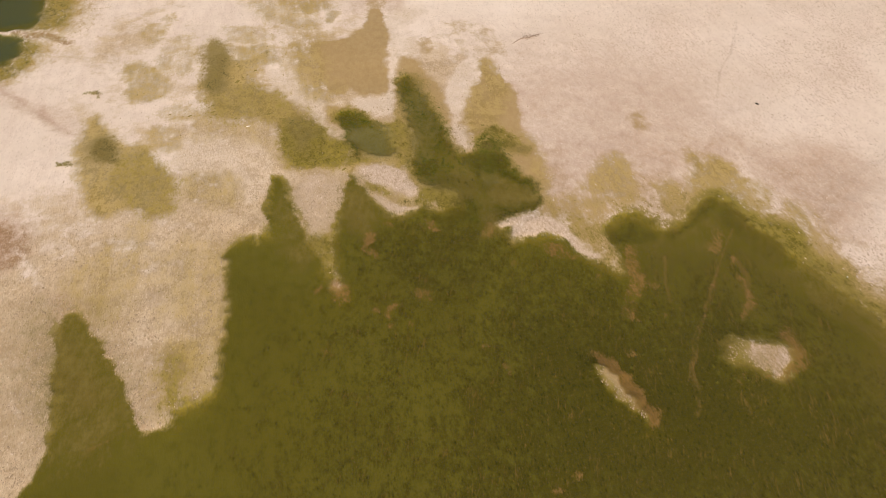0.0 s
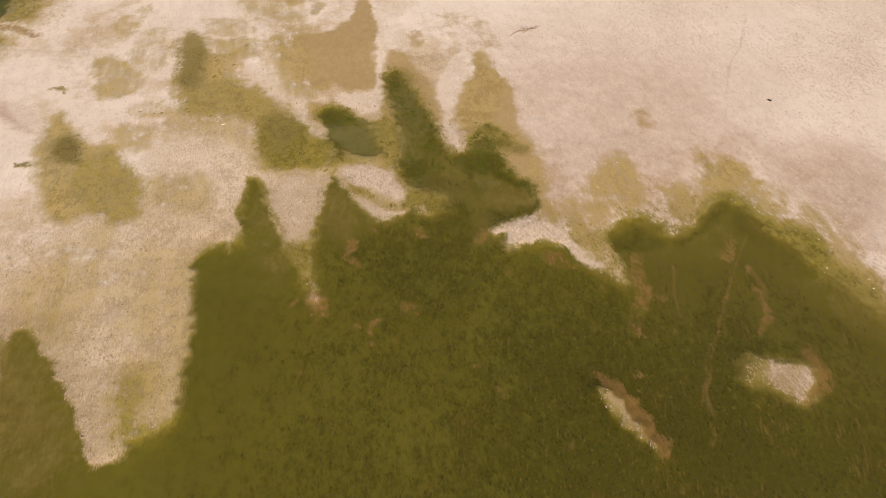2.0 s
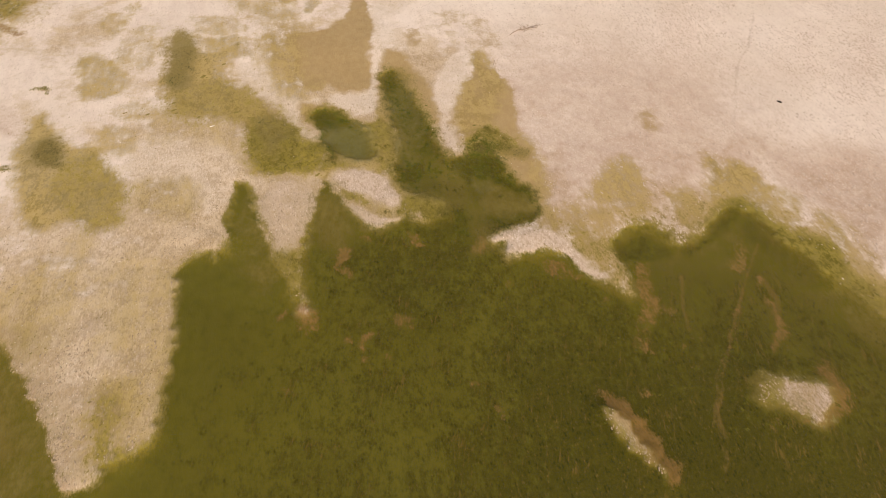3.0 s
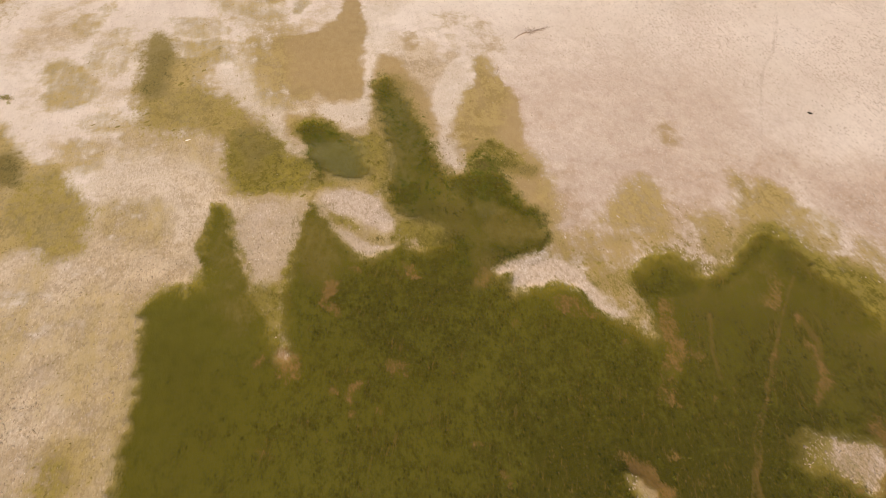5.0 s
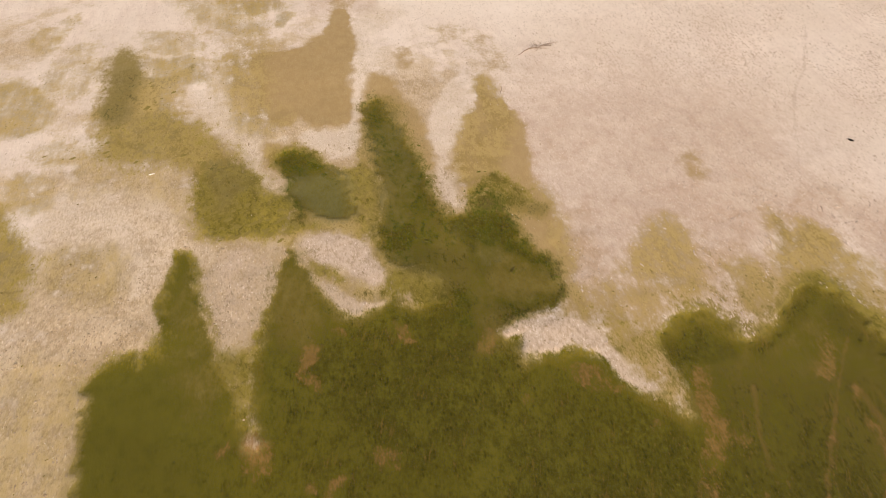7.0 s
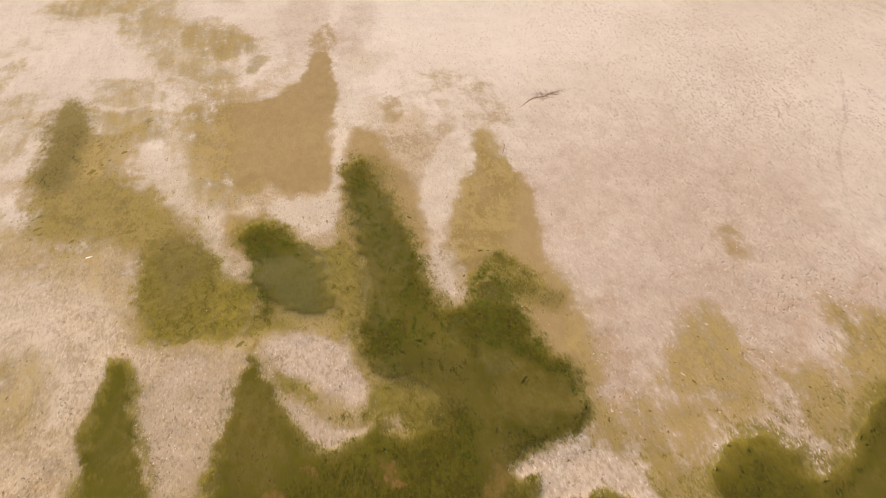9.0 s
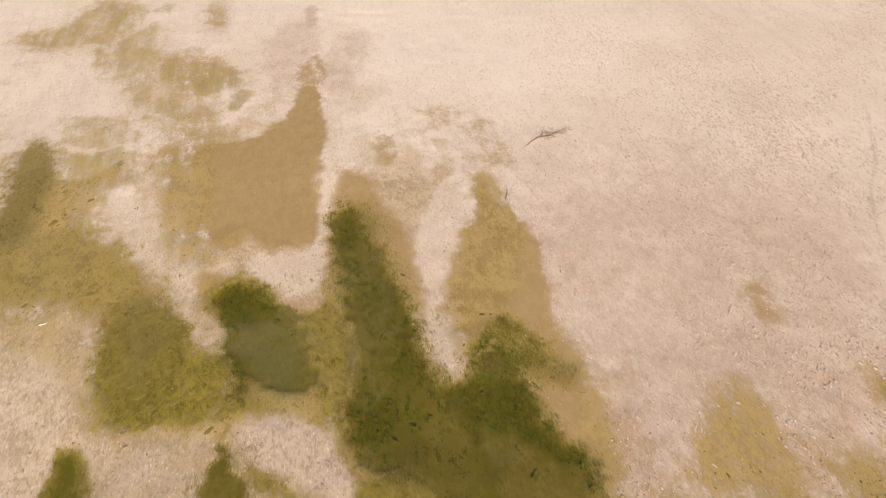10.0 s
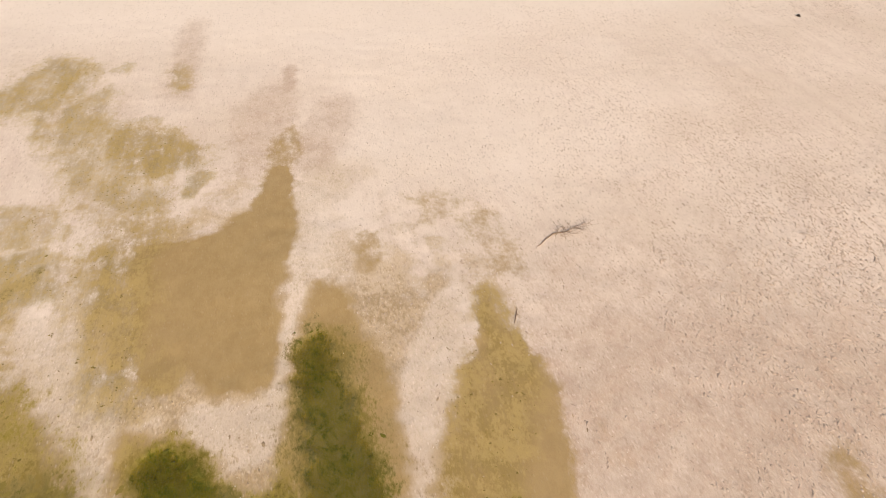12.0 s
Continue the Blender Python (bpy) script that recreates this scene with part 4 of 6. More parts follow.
area("lush", 0.5, 0.35, -13.9, 51.6, -11.6, 51.6, -11.2, 49.4, -10.9, 45.7, -11.5, 45.7, -12.8, 48.8)  # lush spit end
area("lush", 0.4, 0.4, -14.8, 52.6, -13.5, 49.9, -12.6, 47.7, -11.7, 45.7, -12.0, 45.7, -12.9, 48.2, -14.0, 50.4)  # lush spit edge
area("lush", 0.4, 0.3, -11.5, 53.4, -11.2, 51.0, -11.0, 47.7, -10.7, 45.4, -10.1, 45.7, -10.4, 49.9)  # lush spit edge
area("crust", 0.4, 0.3, -10.6, 44.5, -10.2, 45.1, -9.5, 44.6, -9.4, 43.5, -9.9, 43.2)  # pale spit end
area("mud", 0.5, 0.4, -11.0, 45.2, -10.1, 45.6, -9.2, 44.7, -9.2, 43.2, -10.1, 43.0)  # mud round the spit's end
area("lush", 0.3, 0.5, -19.8, 60.0, -19.7, 61.5, -18.6, 61.5, -17.6, 59.8, -16.5, 57.3, -15.0, 53.6, -14.1, 52.2, -14.5, 52.2, -15.6, 54.3, -16.9, 57.3, -18.0, 59.3, -19.0, 60.6, -19.1, 59.3, -18.9, 56.5, -19.0, 55.0, -19.4, 55.0, -19.4, 57.3)  # green edge of the finger
area("lush", 0.3, 0.3, -11.4, 59.4, -11.2, 57.3, -11.5, 55.0, -11.9, 53.3, -12.0, 52.2, -11.5, 52.2, -11.2, 54.3, -11.0, 56.6, -11.1, 59.0)  # green edge of the finger
area("lush", 0.4, 0.3, -22.5, 50.5, -21.8, 51.5, -20.1, 51.4, -18.5, 50.6, -19.3, 52.0, -18.5, 53.3, -18.1, 52.4, -18.8, 50.4, -20.4, 51.1, -21.7, 50.8, -22.2, 49.7)  # green edge
area("olive", 0.7, 1.1, -43.5, 63.3, -44.5, 66.6, -45.0, 70.7, -44.3, 73.0, -42.2, 70.7, -40.0, 68.4, -37.1, 67.0, -35.1, 66.2, -34.1, 64.0, -32.1, 62.7, -30.5, 59.9, -30.4, 57.0, -29.6, 55.4, -31.3, 53.9, -33.8, 55.0, -35.6, 54.1, -37.3, 53.6, -39.9, 57.3, -42.0, 60.2)  # algae patch
area("brown", 0.8, 1.2, -42.6, 66.0, -42.0, 68.2, -40.1, 67.8, -39.2, 65.8, -39.1, 63.2, -40.4, 62.9, -41.7, 63.9)  # algae hollow
area("weed", 0.8, 0.6, -42.4, 65.9, -41.9, 68.0, -40.1, 67.6, -39.3, 65.8, -39.3, 63.4, -40.4, 63.1, -41.6, 64.0)  # weed hollow
area("lush", 1.0, -0.55, -38.2, 63.4, -36.1, 65.1, -34.0, 63.5, -31.7, 61.5, -30.0, 55.6, -31.7, 54.2, -34.9, 57.4, -37.1, 59.3)  # lush patch
area("olive", 1.0, 0.15, -29.5, 60.5, -27.2, 61.6, -24.6, 61.6, -23.2, 58.6, -23.9, 56.2, -26.5, 56.6, -28.5, 58.0)  # thin algae
area("olive", 0.8, 0.1, -36.2, 68.5, -35.2, 70.9, -32.9, 69.2, -31.9, 66.7, -33.7, 65.9)  # thin algae
area("olive", 0.7, 0.6, -44.7, 83.8, -43.8, 86.3, -40.6, 84.8, -37.7, 81.9, -37.0, 79.4, -37.4, 76.9, -40.1, 76.3, -42.1, 77.8, -42.3, 80.6)  # algae patch
area("olive", 0.7, -0.1, -45.1, 94.8, -44.9, 97.5, -42.8, 96.7, -42.0, 93.5, -43.6, 92.8)  # thin algae
area("olive", 0.8, 0, -39.2, 88.3, -40.0, 92.9, -38.0, 91.3, -36.2, 88.4, -35.9, 83.7, -37.7, 84.4)  # thin algae
area("olive", 0.9, 0.05, -36.5, 74.0, -34.3, 75.4, -32.0, 74.8, -31.5, 73.1, -35.0, 72.5)  # thin algae
area("olive", 0.7, 0, -32.7, 93.5, -31.2, 96.1, -27.2, 95.4, -26.0, 93.3, -29.9, 92.2)  # thin algae
area("olive", 0.9, 0.1, -27.3, 89.5, -26.6, 92.0, -25.0, 90.3, -25.0, 87.9)  # thin algae
area("olive", 1.2, 0, -33.4, 47.0, -33.0, 49.0, -31.1, 49.4, -31.6, 52.8, -33.1, 52.8, -31.4, 47.0, -30.0, 41.9, -31.4, 42.2)  # thin algae
area("olive", 1.5, -0.1, -26.4, 43.4, -24.0, 44.9, -21.2, 43.5, -20.2, 38.0, -22.5, 39.3, -25.0, 40.6)  # thin algae
area("olive", 1.4, 0.3, -24.5, 35.4, -24.3, 37.3, -23.2, 37.9, -22.0, 35.5, -22.2, 32.5, -23.0, 30.3, -24.1, 31.9)  # algae on the spit
area("olive", 0.7, 0.4, -20.8, 30.9, -19.8, 32.6, -19.0, 32.9, -19.4, 30.9, -20.2, 29.6)  # algae at the water's edge
area("pale", 1.8, -0.2, -33.9, 64.8, -32.1, 67.0, -30.6, 68.7, -27.7, 68.4, -24.6, 65.1, -23.0, 60.5, -24.2, 60.5, -26.4, 62.7, -28.7, 61.9, -28.9, 59.6, -30.5, 60.0, -30.8, 62.2)  # pale lobe
area("pale", 1.8, -0.35, -26.4, 67.6, -23.7, 67.6, -21.2, 64.4, -20.5, 59.9, -21.9, 57.7, -24.0, 59.8)  # pale lobe
area("pale", 1.0, -0.5, -20.4, 61.3, -19.7, 62.4, -18.1, 62.0, -17.3, 60.7, -18.1, 61.0, -19.5, 61.5)  # pale lobe
area("pale", 2.5, -0.5, -34.4, 53.5, -31.8, 53.9, -29.1, 50.6, -26.9, 47.4, -26.1, 42.5, -25.8, 39.9, -28.0, 39.8)  # pale strand
area("crust", 0.35, 0.8, 5.8, 54.0, 6.9, 55.0, 8.8, 55.5, 11.2, 55.3, 12.6, 54.6, 13.7, 52.9, 15.2, 50.9, 16.4, 48.8, 15.1, 48.7, 13.7, 50.1, 12.6, 51.3, 11.6, 52.3, 10.4, 52.1, 8.9, 51.4, 7.8, 51.4, 6.9, 52.6)  # shell bar
area("pale", 0.7, 0.1, 6.4, 54.0, 8.8, 55.2, 11.1, 55.0, 13.2, 52.8, 15.0, 50.2, 13.4, 51.0, 11.8, 52.7, 9.5, 52.4, 7.6, 52.1)  # pale shell bar
area("lush", 0.3, 0.9, 8.0, 51.4, 9.6, 51.6, 10.6, 52.6, 11.8, 52.6, 12.0, 51.9, 11.0, 51.8, 10.3, 51.2, 8.9, 50.9)  # green edge of the bar
area("lush", 0.25, 0.4, 12.1, 51.6, 13.2, 50.2, 14.9, 48.6, 16.3, 47.8, 17.7, 46.5, 16.9, 46.7, 14.9, 48.1, 13.2, 49.6, 11.9, 51.0)  # green edge of the bar
area("tan", 1.0, 0.8, 11.3, 59.2, 12.9, 57.9, 14.7, 57.3, 16.7, 56.0, 17.5, 54.1, 17.9, 51.7, 18.3, 49.4, 18.2, 47.0, 17.1, 47.7, 15.8, 49.7, 14.1, 52.8, 12.5, 54.9, 10.7, 55.8, 10.2, 57.1)  # damp grit behind the bar
area("olive", 1.0, -0.05, 9.8, 55.8, 12.0, 58.6, 14.4, 57.9, 16.4, 56.0, 17.2, 53.8, 17.8, 51.1, 18.1, 47.3, 17.2, 47.8, 15.5, 50.5, 13.7, 53.4, 12.1, 55.2)  # thin algae behind the bar
area("lush", 0.7, -0.7, 12.6, 55.6, 14.4, 55.3, 16.1, 54.1, 17.0, 51.7, 17.8, 48.9, 17.8, 47.0, 16.5, 48.9, 14.9, 52.2)  # algae behind the bar
area("mud", 0.5, 0.0, 10.3, 51.0, 11.9, 51.1, 13.2, 50.0, 14.6, 49.1, 12.8, 49.0, 11.2, 49.5)  # mud under the bar
area("mud", 0.6, 0.4, 19.0, 50.8, 20.3, 51.2, 20.0, 48.4, 20.0, 46.3, 19.3, 44.9, 18.3, 43.8, 18.5, 45.3, 18.6, 47.8)  # mud bar
area("olive", 1.1, 0.3, 15.9, 59.9, 17.0, 62.3, 18.4, 64.3, 20.1, 66.2, 21.3, 65.1, 22.1, 63.2, 21.9, 60.9, 22.0, 58.8, 20.8, 57.5, 19.2, 58.0, 17.8, 58.0, 16.7, 59.0)  # algae patch
area("tan", 1.0, 0.2, 15.9, 59.7, 17.4, 62.7, 20.1, 66.2, 22.1, 63.2, 21.8, 59.5, 21.0, 57.1, 21.7, 56.1, 18.7, 55.4, 16.8, 54.1, 16.9, 57.3)  # damp grit
area("olive", 1.0, 0.5, 24.2, 60.9, 25.9, 61.3, 27.1, 60.0, 27.5, 58.3, 26.4, 56.2, 24.9, 54.3, 24.7, 56.8, 24.4, 59.2)  # algae patch
area("tan", 0.9, 0.3, 24.2, 60.9, 25.9, 61.3, 27.1, 60.0, 27.5, 58.3, 26.4, 56.2, 24.9, 54.3, 24.7, 56.8, 24.4, 59.2)  # damp grit
area("tan", 0.9, 0.7, 29.5, 66.2, 30.5, 67.0, 31.0, 64.4, 32.4, 66.2, 34.0, 65.4, 34.5, 63.4, 35.4, 59.5, 35.8, 57.0, 37.3, 55.8, 39.5, 54.6, 40.7, 52.2, 37.9, 46.7, 36.0, 50.1, 34.5, 52.7, 33.0, 55.7, 31.3, 58.3, 29.0, 58.3, 26.3, 55.7, 26.4, 57.5, 28.4, 61.1)  # wet grit along the east shore
area("olive", 1.0, 0.5, 29.5, 66.2, 30.5, 67.0, 31.0, 64.4, 32.4, 66.2, 34.0, 65.4, 34.3, 62.8, 34.7, 59.1, 35.2, 56.6, 37.0, 55.2, 39.0, 53.4, 36.8, 48.8, 34.5, 52.7, 33.0, 55.7, 31.3, 58.3, 29.0, 58.3, 26.3, 55.7, 26.4, 57.5, 28.4, 61.1)  # algae along the east shore
area("pale", 0.6, -0.1, 21.5, 58.0, 22.8, 59.5, 24.0, 59.4, 24.2, 57.5, 24.4, 55.0, 24.4, 53.5, 23.1, 55.4, 21.8, 56.4)  # pale wedge
area("lush", 0.8, 1.6, 26.1, 55.7, 27.7, 57.9, 29.4, 59.3, 31.0, 60.1, 32.1, 59.4, 33.5, 57.9, 34.9, 55.9, 36.7, 54.5, 38.7, 52.8, 37.4, 48.2, 35.4, 48.7, 34.1, 50.6, 32.8, 52.9, 32.0, 55.7, 31.0, 57.5, 29.3, 57.6, 27.3, 55.9, 25.3, 54.0)  # lush east shore
area("lush", 0.8, 1.3, 17.3, 53.5, 18.1, 55.2, 19.3, 56.3, 20.8, 56.9, 22.2, 56.4, 23.3, 55.0, 24.3, 53.5, 22.7, 52.7, 20.6, 53.6, 18.1, 52.3)  # lush shore
area("weed", 0.8, 0.5, 17.5, 51.7, 18.1, 53.5, 19.3, 54.8, 20.9, 54.8, 22.5, 53.6, 23.2, 52.4, 21.5, 51.5, 19.3, 51.7)  # weed along the shore
area("weed", 0.7, 0.5, 23.6, 53.0, 25.3, 54.0, 27.2, 56.2, 28.9, 57.9, 30.5, 58.9, 31.0, 58.0, 29.5, 56.6, 27.3, 55.0, 25.5, 53.1, 24.1, 51.8)  # weed along the shore
area("weed", 0.9, 0.1, 31.0, 58.0, 32.5, 55.7, 33.7, 52.9, 35.4, 50.9, 35.4, 48.7, 33.5, 49.2, 32.0, 52.0, 30.8, 55.0)  # weed along the shore
area("damp", 0.9, 0.1, 17.1, 52.6, 17.8, 54.1, 17.9, 51.4, 18.2, 48.9, 18.2, 46.3, 17.9, 48.4)  # rusty rim
area("tan", 0.8, 0.2, 24.1, 74.7, 25.1, 75.3, 25.3, 73.9, 25.0, 72.4, 23.9, 72.1)  # damp hollow
area("damp", 1.2, 1.2, 23.9, 74.7, 25.1, 75.4, 25.4, 73.9, 25.1, 72.3, 23.8, 71.9)  # damp hollow
area("damp", 1.6, -0.2, 22.2, 72.6, 24.1, 76.0, 25.3, 76.1, 25.1, 72.7, 23.6, 71.2)  # damp halo
area("mud", 0.35, 0.9, -8.3, 53.1, -7.8, 53.3, -7.2, 52.8, -7.4, 51.6, -7.9, 50.8, -7.4, 50.0, -6.4, 49.0, -7.0, 49.2, -7.8, 50.0, -8.3, 51.4)  # mud streak
area("brown", 1.6, 0.5, -11.7, 58.7, -10.6, 61.2, -9.0, 60.2, -7.3, 56.7, -7.4, 53.5, -8.7, 52.9, -10.3, 54.7)  # brown finger
area("brown", 1.6, 0.1, -18.5, 57.8, -17.4, 59.2, -15.9, 54.6, -13.9, 49.9, -14.7, 47.7, -16.7, 52.1)  # brown finger
area("mud", 0.35, 0.7, -5.0, 41.0, -4.9, 42.4, -4.7, 42.8, -3.9, 42.7, -4.4, 42.2, -4.6, 41.1)  # mud patch
area("mud", 0.4, 0.2, -2.7, 44.4, -2.2, 45.0, -1.5, 44.6, -1.6, 43.9, -2.3, 43.6)  # mud patch
area("mud", 0.4, 0.2, -12.5, 44.5, -12.3, 44.8, -11.9, 44.6, -12.0, 44.3, -12.2, 44.2)  # mud patch
area("mud", 0.4, 0.3, -3.4, 40.5, -3.2, 40.8, -2.9, 40.6, -2.9, 40.2, -3.2, 40.1)  # mud patch
area("mud", 0.4, 0.3, -6.6, 42.1, -6.4, 42.4, -6.1, 42.2, -6.1, 41.9, -6.4, 41.8)  # mud patch
area("mud", 0.4, 0.1, 7.1, 48.4, 7.3, 48.7, 7.7, 48.5, 7.6, 48.0, 7.2, 47.9)  # mud patch
area("mud", 0.4, 0.2, 15.3, 46.7, 15.5, 47.0, 15.8, 46.8, 15.6, 46.4, 15.3, 46.2)  # mud patch
area("mud", 0.4, 0.5, 3.4, 37.9, 3.6, 38.2, 3.9, 38.0, 3.8, 37.7, 3.5, 37.6)  # mud patch
area("mud", 0.4, 0.4, 5.7, 35.6, 5.9, 35.8, 6.3, 35.7, 6.2, 35.4, 5.8, 35.4)  # mud patch
area("mud", 0.4, 0.3, 21.0, 42.0, 21.2, 42.2, 21.4, 42.1, 21.3, 41.8, 21.1, 41.7)  # mud patch
area("mud", 0.4, 0.4, 17.6, 37.3, 17.9, 37.5, 18.2, 37.3, 18.0, 37.0, 17.7, 36.9)  # mud patch
area("mud", 0.4, 0.4, 17.9, 42.5, 18.1, 43.0, 18.2, 42.7, 18.0, 41.9, 17.8, 41.8)  # mud patch
area("mud", 0.4, 0.1, -6.1, 38.7, -6.0, 38.9, -5.8, 38.8, -5.8, 38.4, -6.0, 38.3)  # mud patch
area("mud", 0.4, 0.1, -11.1, 37.4, -10.9, 37.5, -10.7, 37.4, -10.7, 37.2, -10.9, 37.1)  # mud patch
area("mud", 0.4, 0.1, -5.1, 40.0, -5.0, 40.1, -4.7, 40.0, -4.7, 39.8, -5.0, 39.8)  # mud patch
area("mud", 0.4, 0.3, 18.0, 41.4, 18.3, 41.5, 18.5, 41.5, 18.4, 41.2, 18.1, 41.2)  # mud patch
area("mud", 0.4, 0.2, 29.8, 49.5, 30.2, 49.8, 30.5, 49.6, 30.3, 49.2, 29.8, 49.0)  # mud patch
area("mud", 0.4, 0.0, 20.9, 46.2, 21.2, 46.4, 21.5, 46.3, 21.3, 45.9, 20.9, 45.7)  # mud patch
area("mud", 0.4, 0.3, 4.1, 54.0, 4.7, 55.0, 5.4, 54.4, 5.2, 53.0, 4.4, 52.7)  # mud patch
area("mud", 0.4, 0.5, 8.6, 24.7, 9.0, 24.9, 9.5, 24.8, 9.3, 24.5, 8.8, 24.4)  # mud patch
area("mud", 0.4, 0.3, 10.6, 25.5, 10.9, 25.7, 11.2, 25.6, 11.0, 25.3, 10.7, 25.3)  # mud patch
area("mud", 0.4, 0.1, 5.8, 35.1, 6.1, 35.3, 6.5, 35.2, 6.4, 34.9, 6.0, 34.8)  # mud patch
area("mud", 0.4, 0.1, 17.6, 37.3, 17.9, 37.6, 18.2, 37.4, 18.1, 36.9, 17.6, 36.8)  # mud patch
area("mud", 0.4, 0.1, 26.4, 34.6, 26.8, 34.9, 27.2, 34.7, 26.9, 34.4, 26.5, 34.3)  # mud patch
area("mud", 0.4, 0.1, -12.3, 44.8, -12.2, 45.3, -11.9, 45.0, -11.9, 44.4, -12.1, 44.2)  # mud patch
area("mud", 0.5, 0.8, 32.1, 39.0, 32.7, 38.2, 32.4, 36.5, 31.4, 35.1, 30.0, 34.5, 28.9, 34.9, 30.6, 35.2, 31.6, 37.1)  # mud by the islet
area("mud", 0.5, 0.5, 29.9, 54.4, 28.8, 52.5, 27.6, 50.8, 28.5, 50.5, 29.5, 52.3)  # mud patch
area("mud", 0.5, 0.7, 29.6, 44.1, 30.8, 44.6, 30.4, 42.9, 29.2, 41.6, 29.1, 42.7)  # mud patch
area("brown", 2.0, 0.3, 36.1, 46.9, 38.6, 46.2, 39.8, 43.6, 41.0, 41.9, 43.0, 39.9, 41.5, 36.7, 39.5, 39.2, 37.5, 41.8, 36.4, 44.6)  # brown shallows along the shore
area("brown", 0.9, 0.4, 1.3, 65.6, 3.1, 65.5, 3.7, 61.7, 4.6, 59.1, 2.7, 58.9, 1.1, 61.2)  # brown shallows
area("mud", 0.4, 0.3, -2.3, 54.5, -1.3, 54.2, -0.5, 53.1, -1.1, 53.3, -1.9, 53.8)  # mud streak
area("mud", 0.5, 0.2, -6.4, 54.7, -5.8, 54.0, -5.5, 53.3, -6.1, 53.6)  # mud streak
area("damp", 0.8, 0.6, -64.4, 84.4, -59.2, 79.0, -56.6, 77.4, -53.1, 74.6, -50.5, 73.6, -47.8, 70.6, -45.0, 68.9, -46.4, 68.8, -48.7, 70.2, -50.8, 71.7, -52.6, 73.6, -56.2, 75.8, -62.3, 80.1)  # dry channel
area("mud", 1.8, -0.75, -63.4, 105.6, -61.4, 99.7, -61.1, 96.4, -58.2, 94.0, -56.0, 92.7, -55.3, 91.4, -57.5, 92.3, -62.0, 95.0, -56.5, 96.2, -57.8, 101.8, -60.0, 109.9, -64.6, 109.7)  # orange mud round the lagoon
area("olive", 2.5, 1.2, -65.4, 109.7, -61.7, 99.7, -61.6, 96.1, -58.2, 96.2, -58.1, 99.9, -60.9, 109.8)  # algae round the lagoon
area("lush", 1.0, 0.1, -65.4, 109.7, -61.7, 99.7, -61.6, 96.1, -59.0, 97.0, -59.7, 101.7, -62.0, 109.8)  # algae round the lagoon
area("lush", 0.8, 0.1, -62.4, 92.5, -60.0, 90.9, -59.1, 88.5, -59.1, 84.9, -59.7, 81.9, -62.1, 81.2, -63.3, 83.7, -61.1, 85.7, -60.6, 88.4)  # algae round the lagoon
area("mud", 0.7, -0.75, -64.0, 93.9, -60.8, 92.2, -57.9, 89.3, -58.0, 87.1, -58.5, 84.3, -59.1, 81.3, -59.4, 83.8, -59.7, 87.7)  # orange mud round the lagoon
area("mud", 0.6, 0.2, -65.4, 95.0, -61.0, 94.7, -57.1, 93.4, -55.3, 91.1, -58.4, 92.7, -63.0, 93.5)  # damp streak by the lagoon
area("lush", 0.25, 0.4, -33.1, 32.3, -34.0, 35.2, -35.4, 37.7, -35.8, 39.7, -35.1, 39.0, -33.8, 35.2, -32.3, 31.8, -31.4, 28.6, -31.1, 26.6)  # green rim of the bay
area("damp", 0.5, 0.2, -35.5, 38.4, -35.4, 40.7, -34.2, 41.1, -31.9, 38.4, -29.0, 35.3, -26.8, 32.4, -24.9, 29.7, -23.4, 28.0, -23.7, 27.7, -25.5, 30.0, -28.2, 33.9, -31.3, 37.5, -33.7, 39.7, -35.0, 39.7)  # damp rim of the bay
area("brown", 3.0, 0.35, -35.6, 39.3, -34.1, 40.7, -30.7, 37.0, -27.1, 32.4, -26.1, 29.2, -27.9, 27.1, -30.6, 27.1, -32.9, 31.8, -33.9, 35.2)  # muddy bay
area("damp", 12, 0.1, 10.3, 81.9, 16.7, 86.0, 25.6, 84.0, 31.0, 82.1, 31.8, 75.4, 26.3, 66.4, 8.0, 66.3, 8.7, 75.3)  # damp sand towards the lake
area("olive", 0.8, 1.6, 36.3, 54.2, 39.0, 51.6, 41.0, 48.6, 41.3, 45.1, 43.5, 43.3, 43.3, 40.6, 41.9, 41.2, 40.6, 42.9, 39.4, 45.3, 37.5, 47.7, 35.8, 50.9)  # algae along the shore
area("lush", 0.8, 0.5, 35.9, 53.0, 38.4, 50.1, 40.3, 47.4, 40.7, 44.4, 43.1, 42.3, 43.0, 39.9, 41.8, 40.9, 40.5, 42.6, 39.2, 44.7, 37.4, 47.3, 35.6, 50.5)  # lush shore
area("tan", 1.0, 0.5, 37.1, 54.8, 39.4, 52.7, 41.6, 49.2, 42.0, 45.5, 44.3, 43.7, 43.3, 40.6, 40.6, 42.9, 37.5, 47.7)  # wet grit along the shore
area("lush", 0.5, 0.8, 26.1, 37.1, 27.0, 38.7, 28.5, 38.8, 27.8, 37.3, 28.2, 36.4, 26.7, 36.4)  # algae on the islet
area("lush", 0.4, 0.6, 29.3, 39.0, 31.9, 38.9, 31.1, 38.2, 29.4, 38.4)  # algae on the islet
area("pale", 3.5, -0.35, 17.1, 143.9, 23.6, 146.5, 28.5, 121.6, 30.0, 102.9, 26.8, 100.1, 23.5, 109.5, 19.6, 124.1)  # pale drift
area("brown", 5.0, -0.2, 29.4, 53.3, 35.2, 47.6, 41.3, 39.8, 41.8, 33.1, 32.9, 34.1, 27.5, 38.9, 25.6, 45.9)  # brown lake bed
